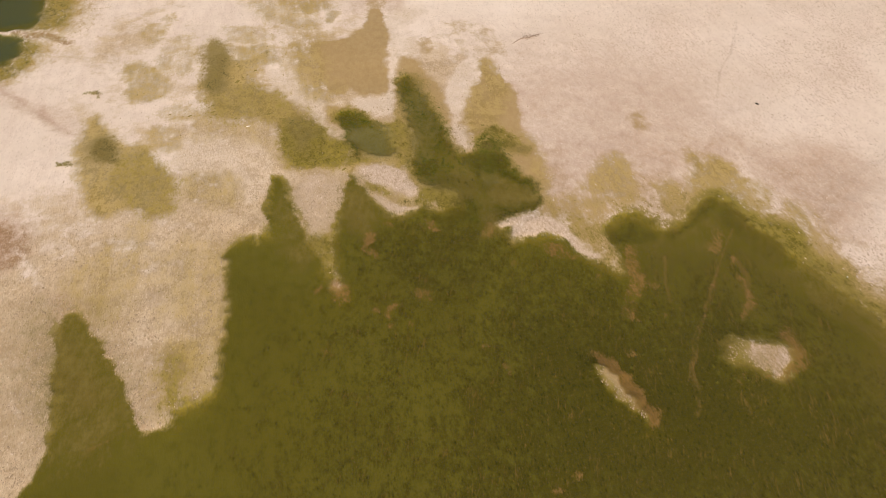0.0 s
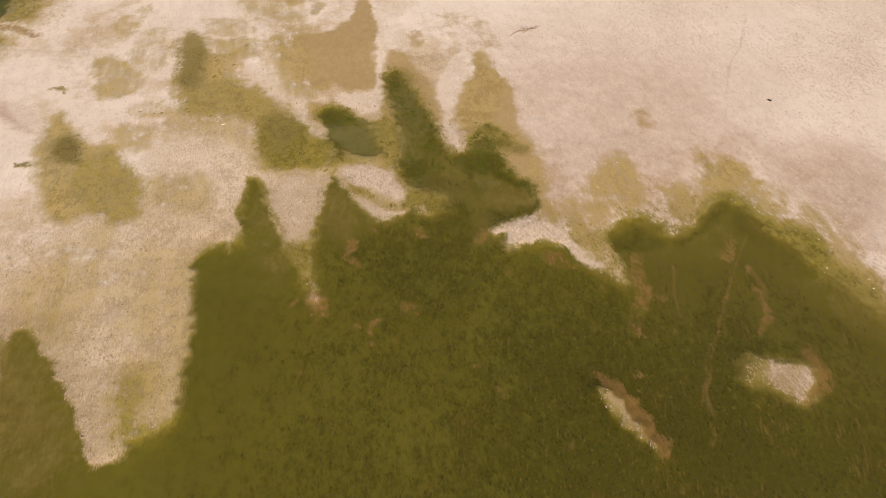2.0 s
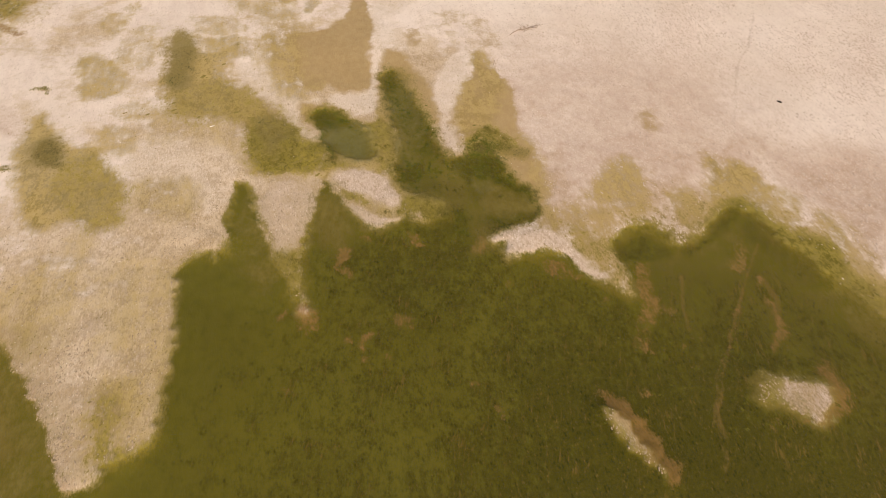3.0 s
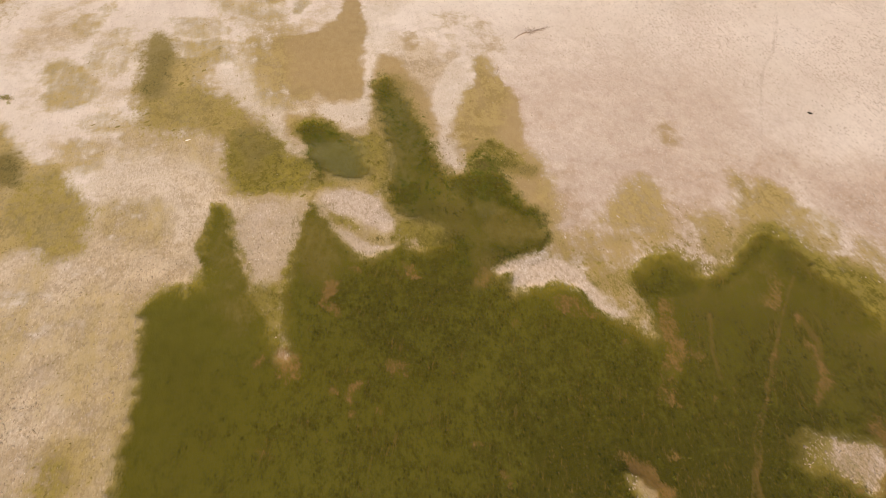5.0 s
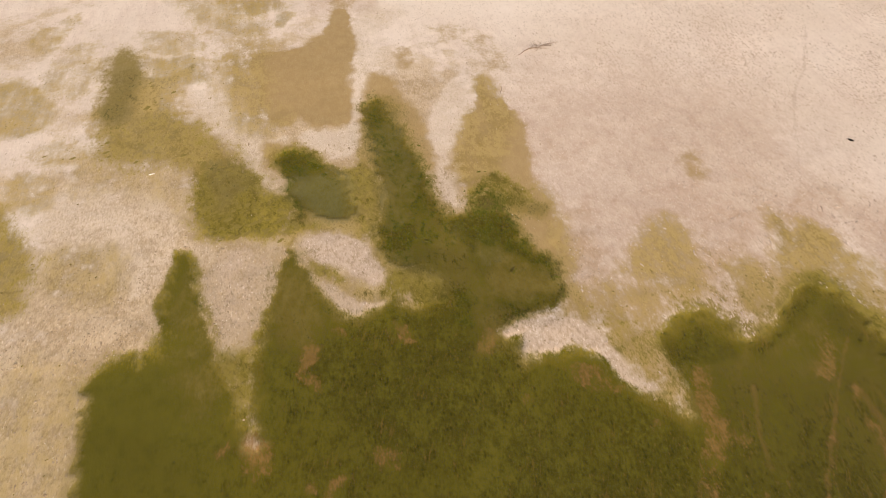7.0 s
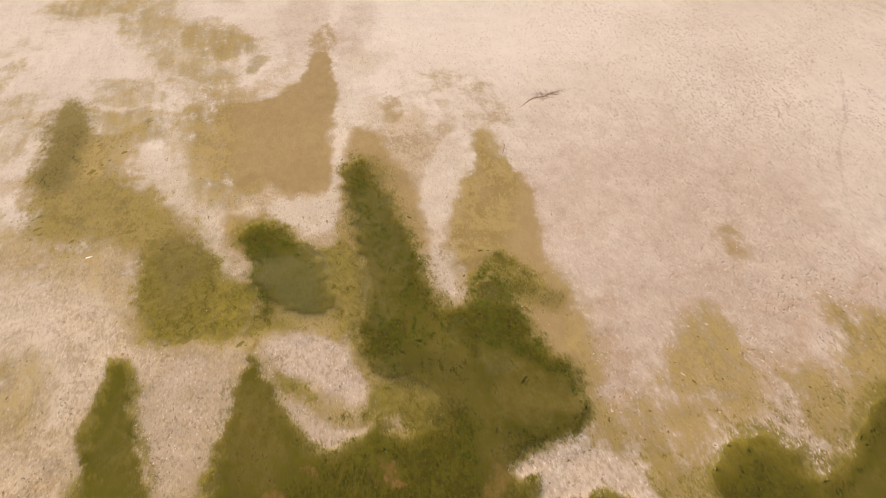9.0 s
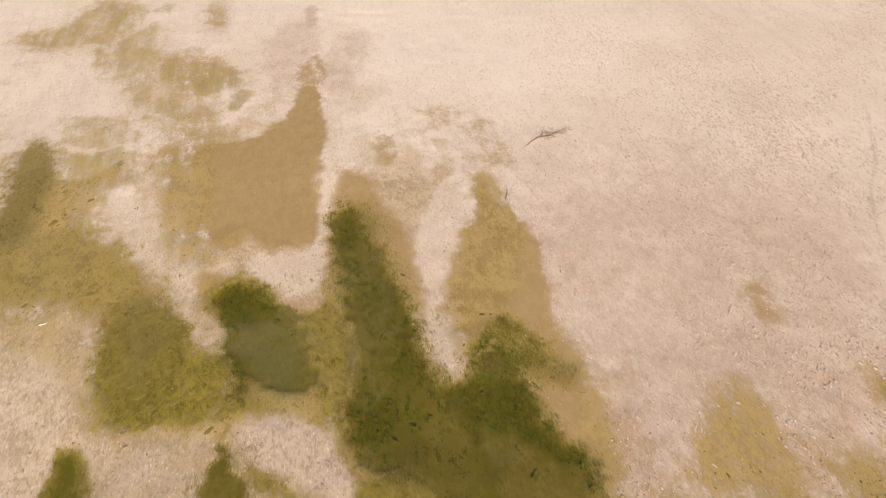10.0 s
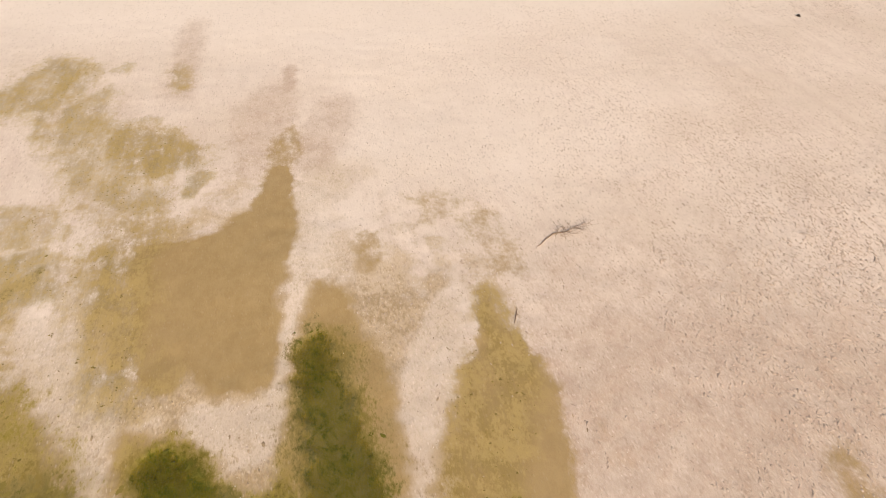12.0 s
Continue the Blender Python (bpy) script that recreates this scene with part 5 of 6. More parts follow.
area("brown", 4.0, -0.25, 31.7, 37.7, 39.6, 36.0, 36.9, 23.1, 22.3, 22.8)  # brown lake bed
area("brown", 2.5, -0.15, -5.5, 80.2, -4.2, 81.8, -2.4, 76.6, 0.0, 70.1, 1.8, 65.6, 4.5, 65.7, 6.3, 63.2, 9.0, 60.4, 9.6, 57.5, 5.8, 57.4, 4.5, 59.1, 0.9, 59.9, -2.0, 61.7, -3.6, 65.6, -3.9, 71.9)  # brown mats in the creek
area("pale", 0.8, 0.1, 0.1, 80.3, 1.3, 85.3, 2.8, 88.6, 4.5, 88.3, 4.7, 85.0, 3.6, 80.4, 2.7, 75.2, 2.6, 70.7, 3.1, 68.3, 2.4, 67.8, 1.3, 70.1, 0.5, 73.9)  # pale sand strip
area("crust", 0.9, -0.3, 1.3, 75.2, 2.4, 75.2, 2.6, 70.7, 3.0, 68.7, 2.4, 68.1, 1.5, 70.1)  # shell strip
area("pale", 0.6, 0.1, -9.4, 96.0, -8.4, 94.9, -7.4, 88.8, -7.0, 84.3, -6.9, 80.2, -6.5, 76.1, -8.1, 74.3, -10.2, 74.9, -11.8, 76.5, -11.5, 78.4, -8.1, 78.5, -7.6, 82.6, -8.4, 89.8)  # pale sand between mud and creek
area("crust", 0.7, -0.3, -11.7, 77.0, -11.2, 78.4, -8.1, 78.5, -7.0, 80.2, -6.6, 76.1, -8.1, 74.4, -10.2, 75.0)  # shell bank
area("brown", 6.0, -0.3, 24.0, 53.9, 31.1, 54.0, 36.5, 46.9, 39.7, 40.7, 31.5, 23.3, 14.9, 23.1, 20.4, 33.0, 25.0, 40.4)  # brown lake bed
area("mud", 0.35, -0.4, 27.1, 46.7, 27.5, 46.7, 26.5, 43.9, 25.0, 41.1, 23.8, 39.2, 23.5, 39.3, 24.9, 41.7, 26.0, 44.1)  # mud streak
area("mud", 0.35, 0.6, 30.1, 47.1, 30.4, 46.6, 30.3, 44.5, 29.4, 41.8, 28.6, 41.3, 29.2, 43.2, 29.8, 44.5)  # mud streak
area("mud", 0.25, -0.1, 17.9, 45.2, 18.2, 45.2, 17.7, 43.0, 17.7, 41.6, 17.4, 41.6, 17.5, 43.3)  # mud streak
area("weed", 1.2, 1.2, 29.2, 41.7, 30.7, 41.9, 31.3, 41.0, 30.4, 39.8, 29.1, 39.4, 28.8, 40.2)  # thick weed
area("olive", 2.5, 0.9, -65.1, 109.7, -61.4, 99.7, -61.3, 95.7, -57.1, 94.4, -56.4, 98.0, -59.1, 109.9)  # algae round the lagoon
area("olive", 1.5, 0.6, -64.2, 94.2, -59.5, 92.3, -57.1, 89.4, -57.2, 85.9, -58.3, 83.1, -60.1, 80.1, -61.6, 80.1, -63.7, 84.4)  # algae round the lagoon
area("mud", 1.5, -0.55, -63.7, 109.7, -60.9, 101.7, -60.5, 96.5, -55.8, 93.4, -54.6, 98.1, -57.2, 110.0)  # orange mud round the lagoon
area("weed", 4, 0.5, 28.5, 52.4, 32.9, 48.2, 36.3, 45.2, 39.0, 42.5, 40.1, 39.6, 36.2, 33.3, 31.7, 38.3, 29.0, 44.1)  # weed over the lake bed
area("moss", 1.4, 0.5, -6.8, 83.7, -5.6, 84.8, -3.8, 81.2, -2.2, 76.6, -0.0, 73.2, 1.2, 68.2, 2.2, 66.5, 3.5, 66.5, 5.5, 64.6, 4.4, 62.7, 2.4, 62.7, 1.4, 61.0, -0.5, 60.7, -2.5, 61.4, -3.7, 63.3, -3.4, 67.1, -3.1, 70.0, -4.9, 74.8)  # green mats in the creek
area("moss", 1.2, 0.6, 3.0, 67.5, 4.3, 70.1, 5.4, 72.0, 6.7, 70.1, 7.9, 67.6, 8.5, 64.6, 9.7, 62.5, 10.5, 60.8, 9.7, 60.2, 8.2, 61.7, 6.3, 62.8, 4.4, 63.3, 3.0, 65.2)  # green mats in the creek
area("moss", 0.6, 0.2, 5.7, 57.6, 7.3, 58.1, 8.6, 57.4, 8.3, 55.4, 6.9, 54.2, 5.3, 55.0)  # green mats in the creek
area("moss", 0.6, 0.3, 2.1, 58.1, 3.7, 58.1, 4.3, 56.9, 3.6, 55.0, 2.3, 55.0)  # green mats in the creek
area("moss", 0.3, 0.4, 9.8, 61.1, 10.5, 60.2, 10.8, 58.1, 10.3, 57.1, 9.6, 56.7, 10.3, 58.1, 10.1, 60.0)  # green rim of the creek
area("moss", 0.5, 0.8, -13.9, 73.0, -13.7, 75.7, -12.0, 75.8, -9.9, 73.1, -7.9, 70.7, -8.5, 70.3, -10.5, 72.2, -11.2, 71.8, -11.9, 70.7, -11.1, 68.1, -10.5, 66.4, -11.6, 66.7, -12.7, 69.9)  # green rim of the pond
area("moss", 1.2, -0.3, -21.1, 72.1, -18.4, 73.4, -15.1, 70.6, -12.3, 67.8, -11.4, 65.7, -13.0, 64.1, -16.8, 63.5, -19.5, 65.7)  # green mats on the flat
area("moss", 0.6, -0.1, -33.7, 83.0, -33.6, 86.3, -31.6, 84.1, -29.8, 79.0, -30.1, 76.2, -31.8, 78.0)  # green mats on the flat
area("moss", 0.5, 0.2, -20.1, 60.9, -19.6, 61.9, -18.0, 60.1, -16.2, 55.4, -19.3, 55.4)  # green finger
area("moss", 0.4, 0.1, -11.0, 61.6, -9.9, 60.9, -7.5, 57.8, -6.5, 55.4, -7.1, 55.4, -9.0, 58.8, -10.5, 60.7)  # green finger edge
area("tan", 1.3, 0.5, 10.3, 60.7, 12.1, 58.2, 16.1, 57.8, 18.9, 57.0, 17.8, 54.1, 18.0, 49.2, 16.6, 49.9, 14.0, 53.2, 11.4, 54.9, 10.5, 56.8)  # damp grit behind the bar
area("olive", 1.5, -0.1, 10.3, 60.7, 12.1, 58.2, 16.1, 57.8, 18.9, 57.0, 17.8, 54.1, 18.0, 49.2, 16.6, 49.9, 14.0, 53.2, 11.4, 54.9, 10.5, 56.8)  # thin algae behind the bar
area("olive", 1.6, 0.15, -23.6, 91.6, -19.2, 91.7, -16.7, 82.6, -14.8, 79.2, -16.2, 77.7, -18.6, 79.1, -20.9, 83.9)  # thin algae beside the mud flat
trail(0.25, 45.6, 101.8, 43.5, 96.1, 41.7, 91.6, 39.2, 87.4, 37.8, 83.6, 36.2, 78.9, 34.2, 72.9)
trail(0.3, 22.4, 47.6, 22.3, 45.9, 22.1, 43.7)
trail(0.3, 23.0, 49.8, 22.4, 47.0, 22.3, 44.0)
trail(0.22, 31.3, 54.2, 28.7, 49.6, 26.9, 46.0, 25.8, 43.4, 24.7, 40.9, 23.7, 38.9, 22.5, 35.8, 22.0, 32.8, 21.7, 30.9)
trail(0.2, 28.5, 49.2, 26.3, 44.5, 24.8, 41.6, 23.3, 39.2, 22.5, 36.4, 21.9, 34.6)
trail(0.2, 22.4, 44.1, 22.9, 42.6, 23.3, 41.5)
trail(0.2, 22.5, 36.4, 22.6, 33.4, 21.4, 29.6)
trail(0.4, 30.2, 50.0, 30.9, 47.2, 30.2, 44.2)
trail(0.45, 29.1, 53.8, 28.6, 52.1, 27.6, 51.2)
trail(0.35, -28.1, 26.9, -27.5, 27.6, -26.5, 27.9, -26.2, 28.8)

# the open lake behind the camera
area("water", 1, 9, -31.5, 23, -40, 8, -75, -20, -190, -70, -600, -160, -2500, -300, -2500, -2500, 2500, -2500, 2500, -200, 600, -60, 190, 5, 90, 20, 58, 28, 46, 37, 20, 34, -10, 34)
LAYERS["weed"] = np.minimum(LAYERS["weed"], -1.8 * LAYERS["dry"] - 0.7)  # none on the banks
SHORE = np.minimum(LAYERS["water"], -LAYERS["dry"])
wild = 0.03 * rough_field(X, Y, 1.3, 11)
LAND = 0.05 + 0.22 * (1 - np.exp(np.minimum(SHORE, 0) / 5.0)) + 0.08 * rough_field(X, Y, 9.0, 13) * (1 - np.exp(np.minimum(SHORE, 0) / 3.0)) + wild * np.clip(-SHORE, 0, 1)
BED = -0.04 - 0.4 * (1 - np.exp(-np.maximum(SHORE, 0) / 3.0)) + 0.03 * rough_field(X, Y, 3.0, 14)
Z = np.where(SHORE > 0, np.minimum(BED, -0.02), np.maximum(LAND, 0.015))
Z = np.where(LAYERS["dry"] > -1.5, np.minimum(Z, 0.03), Z)  # low banks in the lake


def sheet(name, xs, ys, heights, material):
    """A ground sheet over a grid of places."""
    nx, ny = len(xs), len(ys)
    px, py = np.meshgrid(xs, ys, indexing="ij")
    co = np.stack([px, py, heights], -1).reshape(-1, 3)
    k = np.arange(nx * ny).reshape(nx, ny)
    quads = np.stack([k[:-1, :-1], k[1:, :-1], k[1:, 1:], k[:-1, 1:]], -1).reshape(-1, 4)
    me = bpy.data.meshes.new(name)
    me.vertices.add(len(co))
    me.vertices.foreach_set("co", co.astype(np.float32).ravel())
    me.loops.add(quads.size)
    me.loops.foreach_set("vertex_index", quads.astype(np.int32).ravel())
    me.polygons.add(len(quads))
    me.polygons.foreach_set("loop_start", np.arange(0, quads.size, 4, dtype=np.int32))
    me.polygons.foreach_set("use_smooth", np.ones(len(quads), bool))
    me.update(calc_edges=True)
    me.materials.append(material)
    return new(name, me)


ground = tagged(sheet("ground", gx, gy, Z, GROUND), "pale sandy lake shore with algae flats and muddy spits", "ground", kind="structure")
SURFACE = {"shore": SHORE, **{k: v for k, v in LAYERS.items() if k not in ("water", "dry")}}
for key, field in SURFACE.items():
    layer_data = ground.data.attributes.new(key, "FLOAT", "POINT")
    layer_data.data.foreach_set("value", np.clip(field, -60, 9).astype(np.float32).ravel())
pool_x, pool_y = np.linspace(-2400, 2400, 41), np.linspace(-2400, 2400, 41)
water = tagged(sheet("water", pool_x, pool_y, np.zeros((41, 41)), WATER), "still olive-green shallow lake water", "water", kind="structure")


# ---- scattered small stuff ----
def sample(field, x, y):
    i = np.clip(np.searchsorted(gx, x), 0, len(gx) - 1)
    j = np.clip(np.searchsorted(gy, y), 0, len(gy) - 1)
    return field[i, j]


def cover(layer, x, y, rag=0.5):
    return np.clip(0.5 + 0.5 * (sample(LAYERS[layer], x, y) + rag * rough_field(x, y, 0.8, 21)), 0, 1)


def scatter(count, seed, chance, x0=-84.0, x1=84.0, y0=15.0, y1=134.0):
    """Random places, thinned by a chance from 0 to 1."""
    rng = np.random.default_rng(seed)
    x, y = rng.uniform(x0, x1, count), rng.uniform(y0, y1, count)
    keep = rng.random(count) < chance(x, y)
    return x[keep], y[keep], rng


def pieces(name, x, y, z, size, material, rng, shape, label, category, drawn=1.0):
    """Many small pieces, joined: each one a jittered, turned and scaled copy of a low shape, drawn out along the wind."""
    verts, faces = shape
    verts = np.array(verts, float)
    faces = np.array(faces, int)
    n, k = len(x), len(verts)
    turn = (rng.uniform(0, 2 * np.pi, n) if drawn == 1.0 else rng.normal(1.75, 0.4, n))[:, None]
    long = rng.uniform(0.7, 1.5, (n, 1)) * drawn**0.5
    v = np.repeat(verts[None], n, 0) * (1 + rng.uniform(-0.28, 0.28, (n, k, 3)))
    vx, vy = v[..., 0] * long, v[..., 1] / long
    co = np.stack([x[:, None] + size[:, None] * (vx * np.cos(turn) - vy * np.sin(turn)),
                   y[:, None] + size[:, None] * (vx * np.sin(turn) + vy * np.cos(turn)),
                   z[:, None] + size[:, None] * v[..., 2]], -1).reshape(-1, 3)
    tri = (faces[None] + (np.arange(n) * k)[:, None, None]).reshape(-1, 3)
    me = bpy.data.meshes.new(name)
    me.vertices.add(len(co))
    me.vertices.foreach_set("co", co.astype(np.float32).ravel())
    me.loops.add(tri.size)
    me.loops.foreach_set("vertex_index", tri.astype(np.int32).ravel())
    me.polygons.add(len(tri))
    me.polygons.foreach_set("loop_start", np.arange(0, tri.size, 3, dtype=np.int32))
    me.update(calc_edges=True)
    me.materials.append(material)
    return tagged(new(name, me), label, category, kind="stuff")


def lump_shape():
    """A low clod: a ragged five-sided foot and a ridge."""
    ring = [(math.cos(a), math.sin(a), -0.1) for a in np.arange(5) * math.pi * 0.4]
    verts = ring + [(0.32, 0.1, 0.5), (-0.35, -0.08, 0.42)]
    faces = [(0, 1, 5), (1, 2, 6), (1, 6, 5), (2, 3, 6), (3, 4, 6), (4, 5, 6), (4, 0, 5)]
    return verts, faces


def leaf_shape(leaves, rise, width):
    """A low rosette of leaves."""
    verts, faces = [], []
    for i in range(leaves):
        a = 2 * math.pi * i / leaves + 0.7 * (i % 3)
        r = 0.7 + 0.3 * ((i * 7) % 5) / 4
        c, s = math.cos(a), math.sin(a)
        k = len(verts)
        up = rise * (0.6 + 0.4 * ((i * 3) % 4) / 3)
        verts += [(0.08 * c, 0.08 * s, -0.05), (0.55 * r * c - width * s, 0.55 * r * s + width * c, up),
                  (r * c, r * s, 0.55 * up), (0.55 * r * c + width * s, 0.55 * r * s - width * c, up * 0.9)]
        faces += [(k, k + 3, k + 2), (k, k + 2, k + 1)]
    return verts, faces


LUMP, ROSETTE, FLAT_LEAVES = lump_shape(), leaf_shape(9, 0.5, 0.16), leaf_shape(7, 0.16, 0.24)


def on_ground(x, y):
    return sample(Z, x, y)


def dry(x, y):
    return np.clip(-sample(SHORE, x, y) / 0.8, 0, 1)


def film_free(x, y):
    return 1 - np.clip(1.7 * np.maximum.reduce([cover(k, x, y) for k in ("tan", "olive", "lush", "weed")]), 0, 0.985)


# dark clods over the pan, in drifts, thicker towards the east
def clod_chance(x, y):
    drift = np.clip(0.42 + 0.55 * rough_field(x, y, 7.0, 31) + 0.35 * rough_field(x, y, 2.2, 32), 0.04, 1)
    east = np.clip(0.30 + (x + 0.12 * (y - 80) - 4) / 28, 0.02, 1)
    far = np.clip((182 - y) / 60, 0, 1)
    return dry(x, y) * drift * east * film_free(x, y) * far


cx, cy, rng = scatter(620000, 101, clod_chance, -84.0, 100.0, 40.0, 180.0)
clod_size = rng.lognormal(-2.95, 0.38, len(cx)).clip(0.025, 0.13) * (1 + 0.35 * np.clip((cx - 6) / 24, 0, 1) * np.clip((125 - cy) / 30, 0, 1))
pieces("dry_clod", cx, cy, on_ground(cx, cy), clod_size, CLOD, rng, LUMP,
       "dark dry mud clods strewn over the pale sand", "clods", 2.2)


# bleached shells and grit on the banks and along the strand
def shell_chance(x, y):
    near = np.exp(np.minimum(sample(SHORE, x, y), 0) / 7.0)
    return dry(x, y) * np.clip(0.6 * cover("crust", x, y) * near**0.5 + 0.35 * near, 0, 1) * film_free(x, y) * np.clip(1.1 - (x - 8) / 30, 0.25, 1)


sx, sy, rng = scatter(170000, 102, shell_chance)
pieces("shell_grit", sx, sy, on_ground(sx, sy), rng.lognormal(-3.6, 0.3, len(sx)).clip(0.018, 0.05), SHELL, rng, LUMP,
       "bleached shells and pale grit on the strand", "shells", 2.6)


# dark crumbs of mud on the spits and banks
def crumb_chance(x, y):
    near = np.exp(np.minimum(sample(SHORE, x, y), 0) / 9.0)
    strand = np.exp(np.minimum(sample(SHORE, x, y), 0) / 1.2)
    return dry(x, y) * (0.7 * near + 0.9 * strand) * np.clip(0.5 + 0.6 * rough_field(x, y, 1.6, 33), 0.05, 1) * (1 - 0.6 * cover("crust", x, y)) * film_free(x, y) * np.clip(1 - (x - 6) / 10, 0.25, 1) * np.clip((64 - y) / 16, 0.06, 1)


kx, ky, rng = scatter(230000, 103, crumb_chance, -44.0, 22.0, 20.0, 84.0)
pieces("mud_crumb", kx, ky, on_ground(kx, ky), rng.lognormal(-2.95, 0.45, len(kx)).clip(0.025, 0.17), CRUMB, rng, LUMP,
       "brown mud crumbs on the sandy spits", "crumbs", 1.6)


# dark crumbs on the low banks in the lake
def islet_chance(x, y):
    return np.clip(sample(LAYERS["dry"], x, y) / 0.25, 0, 1) * 0.55


ix, iy, rng = scatter(11000, 109, islet_chance, 12.5, 33.0, 29.5, 40.0)
pieces("islet_crumb", ix, iy, on_ground(ix, iy), rng.lognormal(-3.0, 0.4, len(ix)).clip(0.025, 0.12), CRUMB, rng, LUMP,
       "brown crumbs and shells on the low lake banks", "crumbs", 1.6)


# two broken lines of turned-up clods along an old track
def track_clods(seed, gap, *xy):
    rng = np.random.default_rng(seed)
    p = np.array(xy, float).reshape(-1, 2)
    xs, ys = [], []
    for a, b in zip(p[:-1], p[1:]):
        way = (b - a) / np.hypot(*(b - a))
        s = rng.random(int(np.hypot(*(b - a)) * 26))[:, None]
        side = rng.choice((-0.5, 0.5), len(s))[:, None] * gap + rng.normal(0, 0.05, (len(s), 1))
        q = a + (b - a) * s + side * np.array([-way[1], way[0]])
        xs.append(q[:, 0])
        ys.append(q[:, 1])
    x, y = np.concatenate(xs), np.concatenate(ys)
    keep = rng.random(len(x)) < np.clip(0.45 + 0.9 * rough_field(x, y, 1.1, 41), 0.08, 1)
    return x[keep], y[keep], rng


vx_, vy_, rng = track_clods(110, 0.28, 45.6, 101.8, 44.1, 98.6, 43.5, 96.1, 43.0, 94.4, 41.7, 91.6, 40.1, 89.0, 39.2, 87.4, 38.6, 86.0, 37.8, 83.6, 37.2, 81.4, 36.2, 78.9, 35.3, 75.8, 34.2, 72.9, 34.0, 70.8)
pieces("track_clod", vx_, vy_, on_ground(vx_, vy_), rng.lognormal(-3.0, 0.35, len(vx_)).clip(0.03, 0.1), CLOD, rng, LUMP,
       "dark turned-up clods along an old track in the sand", "clods")


# algae tufts on the olive flats
def tuft_chance(x, y):
    return dry(x, y) * cover("olive", x, y, 1.2) * np.clip(0.4 + 0.7 * rough_field(x, y, 1.3, 34), 0.02, 1)


tx, ty, rng = scatter(150000, 104, tuft_chance)
pieces("algae_tuft", tx, ty, on_ground(tx, ty), rng.lognormal(-3.1, 0.4, len(tx)).clip(0.025, 0.11), TUFT, rng, ROSETTE,
       "low olive algae tufts on wet ground", "algae")


# dark water weed: beds that reach the surface and fringes along the shore
def weed_chance(x, y):
    edge = np.exp(-np.abs(sample(SHORE, x, y)) / 0.7)
    return cover("weed", x, y) ** 2 * np.clip(0.45 + 0.8 * rough_field(x, y, 1.0, 35), 0.0, 1) * np.clip(0.25 + edge, 0, 1)


for name, seed, box, label in (
        ("water_weed", 105, (-9.0, 22.0, 52.0, 92.0), "dark green water weed in the shallow creek"),
        ("pond_weed", 106, (-40.0, -9.0, 52.0, 92.0), "dark green weed round the small pond"),
        ("shore_weed", 107, (12.0, 60.0, 34.0, 66.0), "dark green weed fringe along the lake shore")):
    bx0, bx1, by0, by1 = box
    gx_, gy_, rng = scatter(int(10 * (bx1 - bx0) * (by1 - by0)), seed, weed_chance, bx0, bx1, by0, by1)
    base = np.maximum(on_ground(gx_, gy_), -0.02)
    pieces(name, gx_, gy_, base, rng.lognormal(-2.5, 0.4, len(gx_)).clip(0.05, 0.2), REED, rng, FLAT_LEAVES, label, "water weed")


# ---- single things on the pan ----
def ground_at(x, y):
    return float(sample(Z, np.array([x]), np.array([y]))[0])


def part(name, bm, material, parent, label=""):
    me = bpy.data.meshes.new(name)
    bm.to_mesh(me)
    bm.free()
    me.materials.append(material)
    for p in me.polygons:
        p.use_smooth = True
    ob = new(name, me)
    ob.parent = parent
    return tagged(ob, label)


def limb(points, radii, seed=0, sides=7):
    """A knotty tapered limb along points."""
    rng = random.Random(seed)
    bm = bmesh.new()
    rings = []
    points = [Vector(p) for p in points]
    for i, (p, r) in enumerate(zip(points, radii)):
        ahead = (points[min(i + 1, len(points) - 1)] - points[max(i - 1, 0)]).normalized()
        side = ahead.cross(Vector((0, 0, 1)))
        side = side.normalized() if side.length > 0.05 else Vector((1, 0, 0))
        up = side.cross(ahead)
        ring = []
        for k in range(sides):
            a = 2 * math.pi * k / sides
            q = r * (1 + rng.uniform(-0.2, 0.2))
            ring.append(bm.verts.new(p + side * (q * math.cos(a)) + up * (q * math.sin(a))))
        rings.append(ring)
    for low, high in zip(rings[:-1], rings[1:]):
        for k in range(sides):
            bm.faces.new((low[k], low[(k + 1) % sides], high[(k + 1) % sides], high[k]))
    bm.faces.new(rings[0][::-1])
    bm.faces.new(rings[-1])
    return bm


def crooked(start, heading, length, bits, rise, rng, wander=22):
    """Points of a limb that wanders to the sides as it goes."""
    pts, a, p = [Vector(start)], heading, Vector(start)
    for i in range(bits):
        a += rng.uniform(-wander, wander)
        p = p + Vector((math.cos(radians(a)), math.sin(radians(a)), rise * rng.uniform(0.4, 1.4))) * (length / bits)
        p.z = max(p.z, 0.02)
        pts.append(p.copy())
    return pts


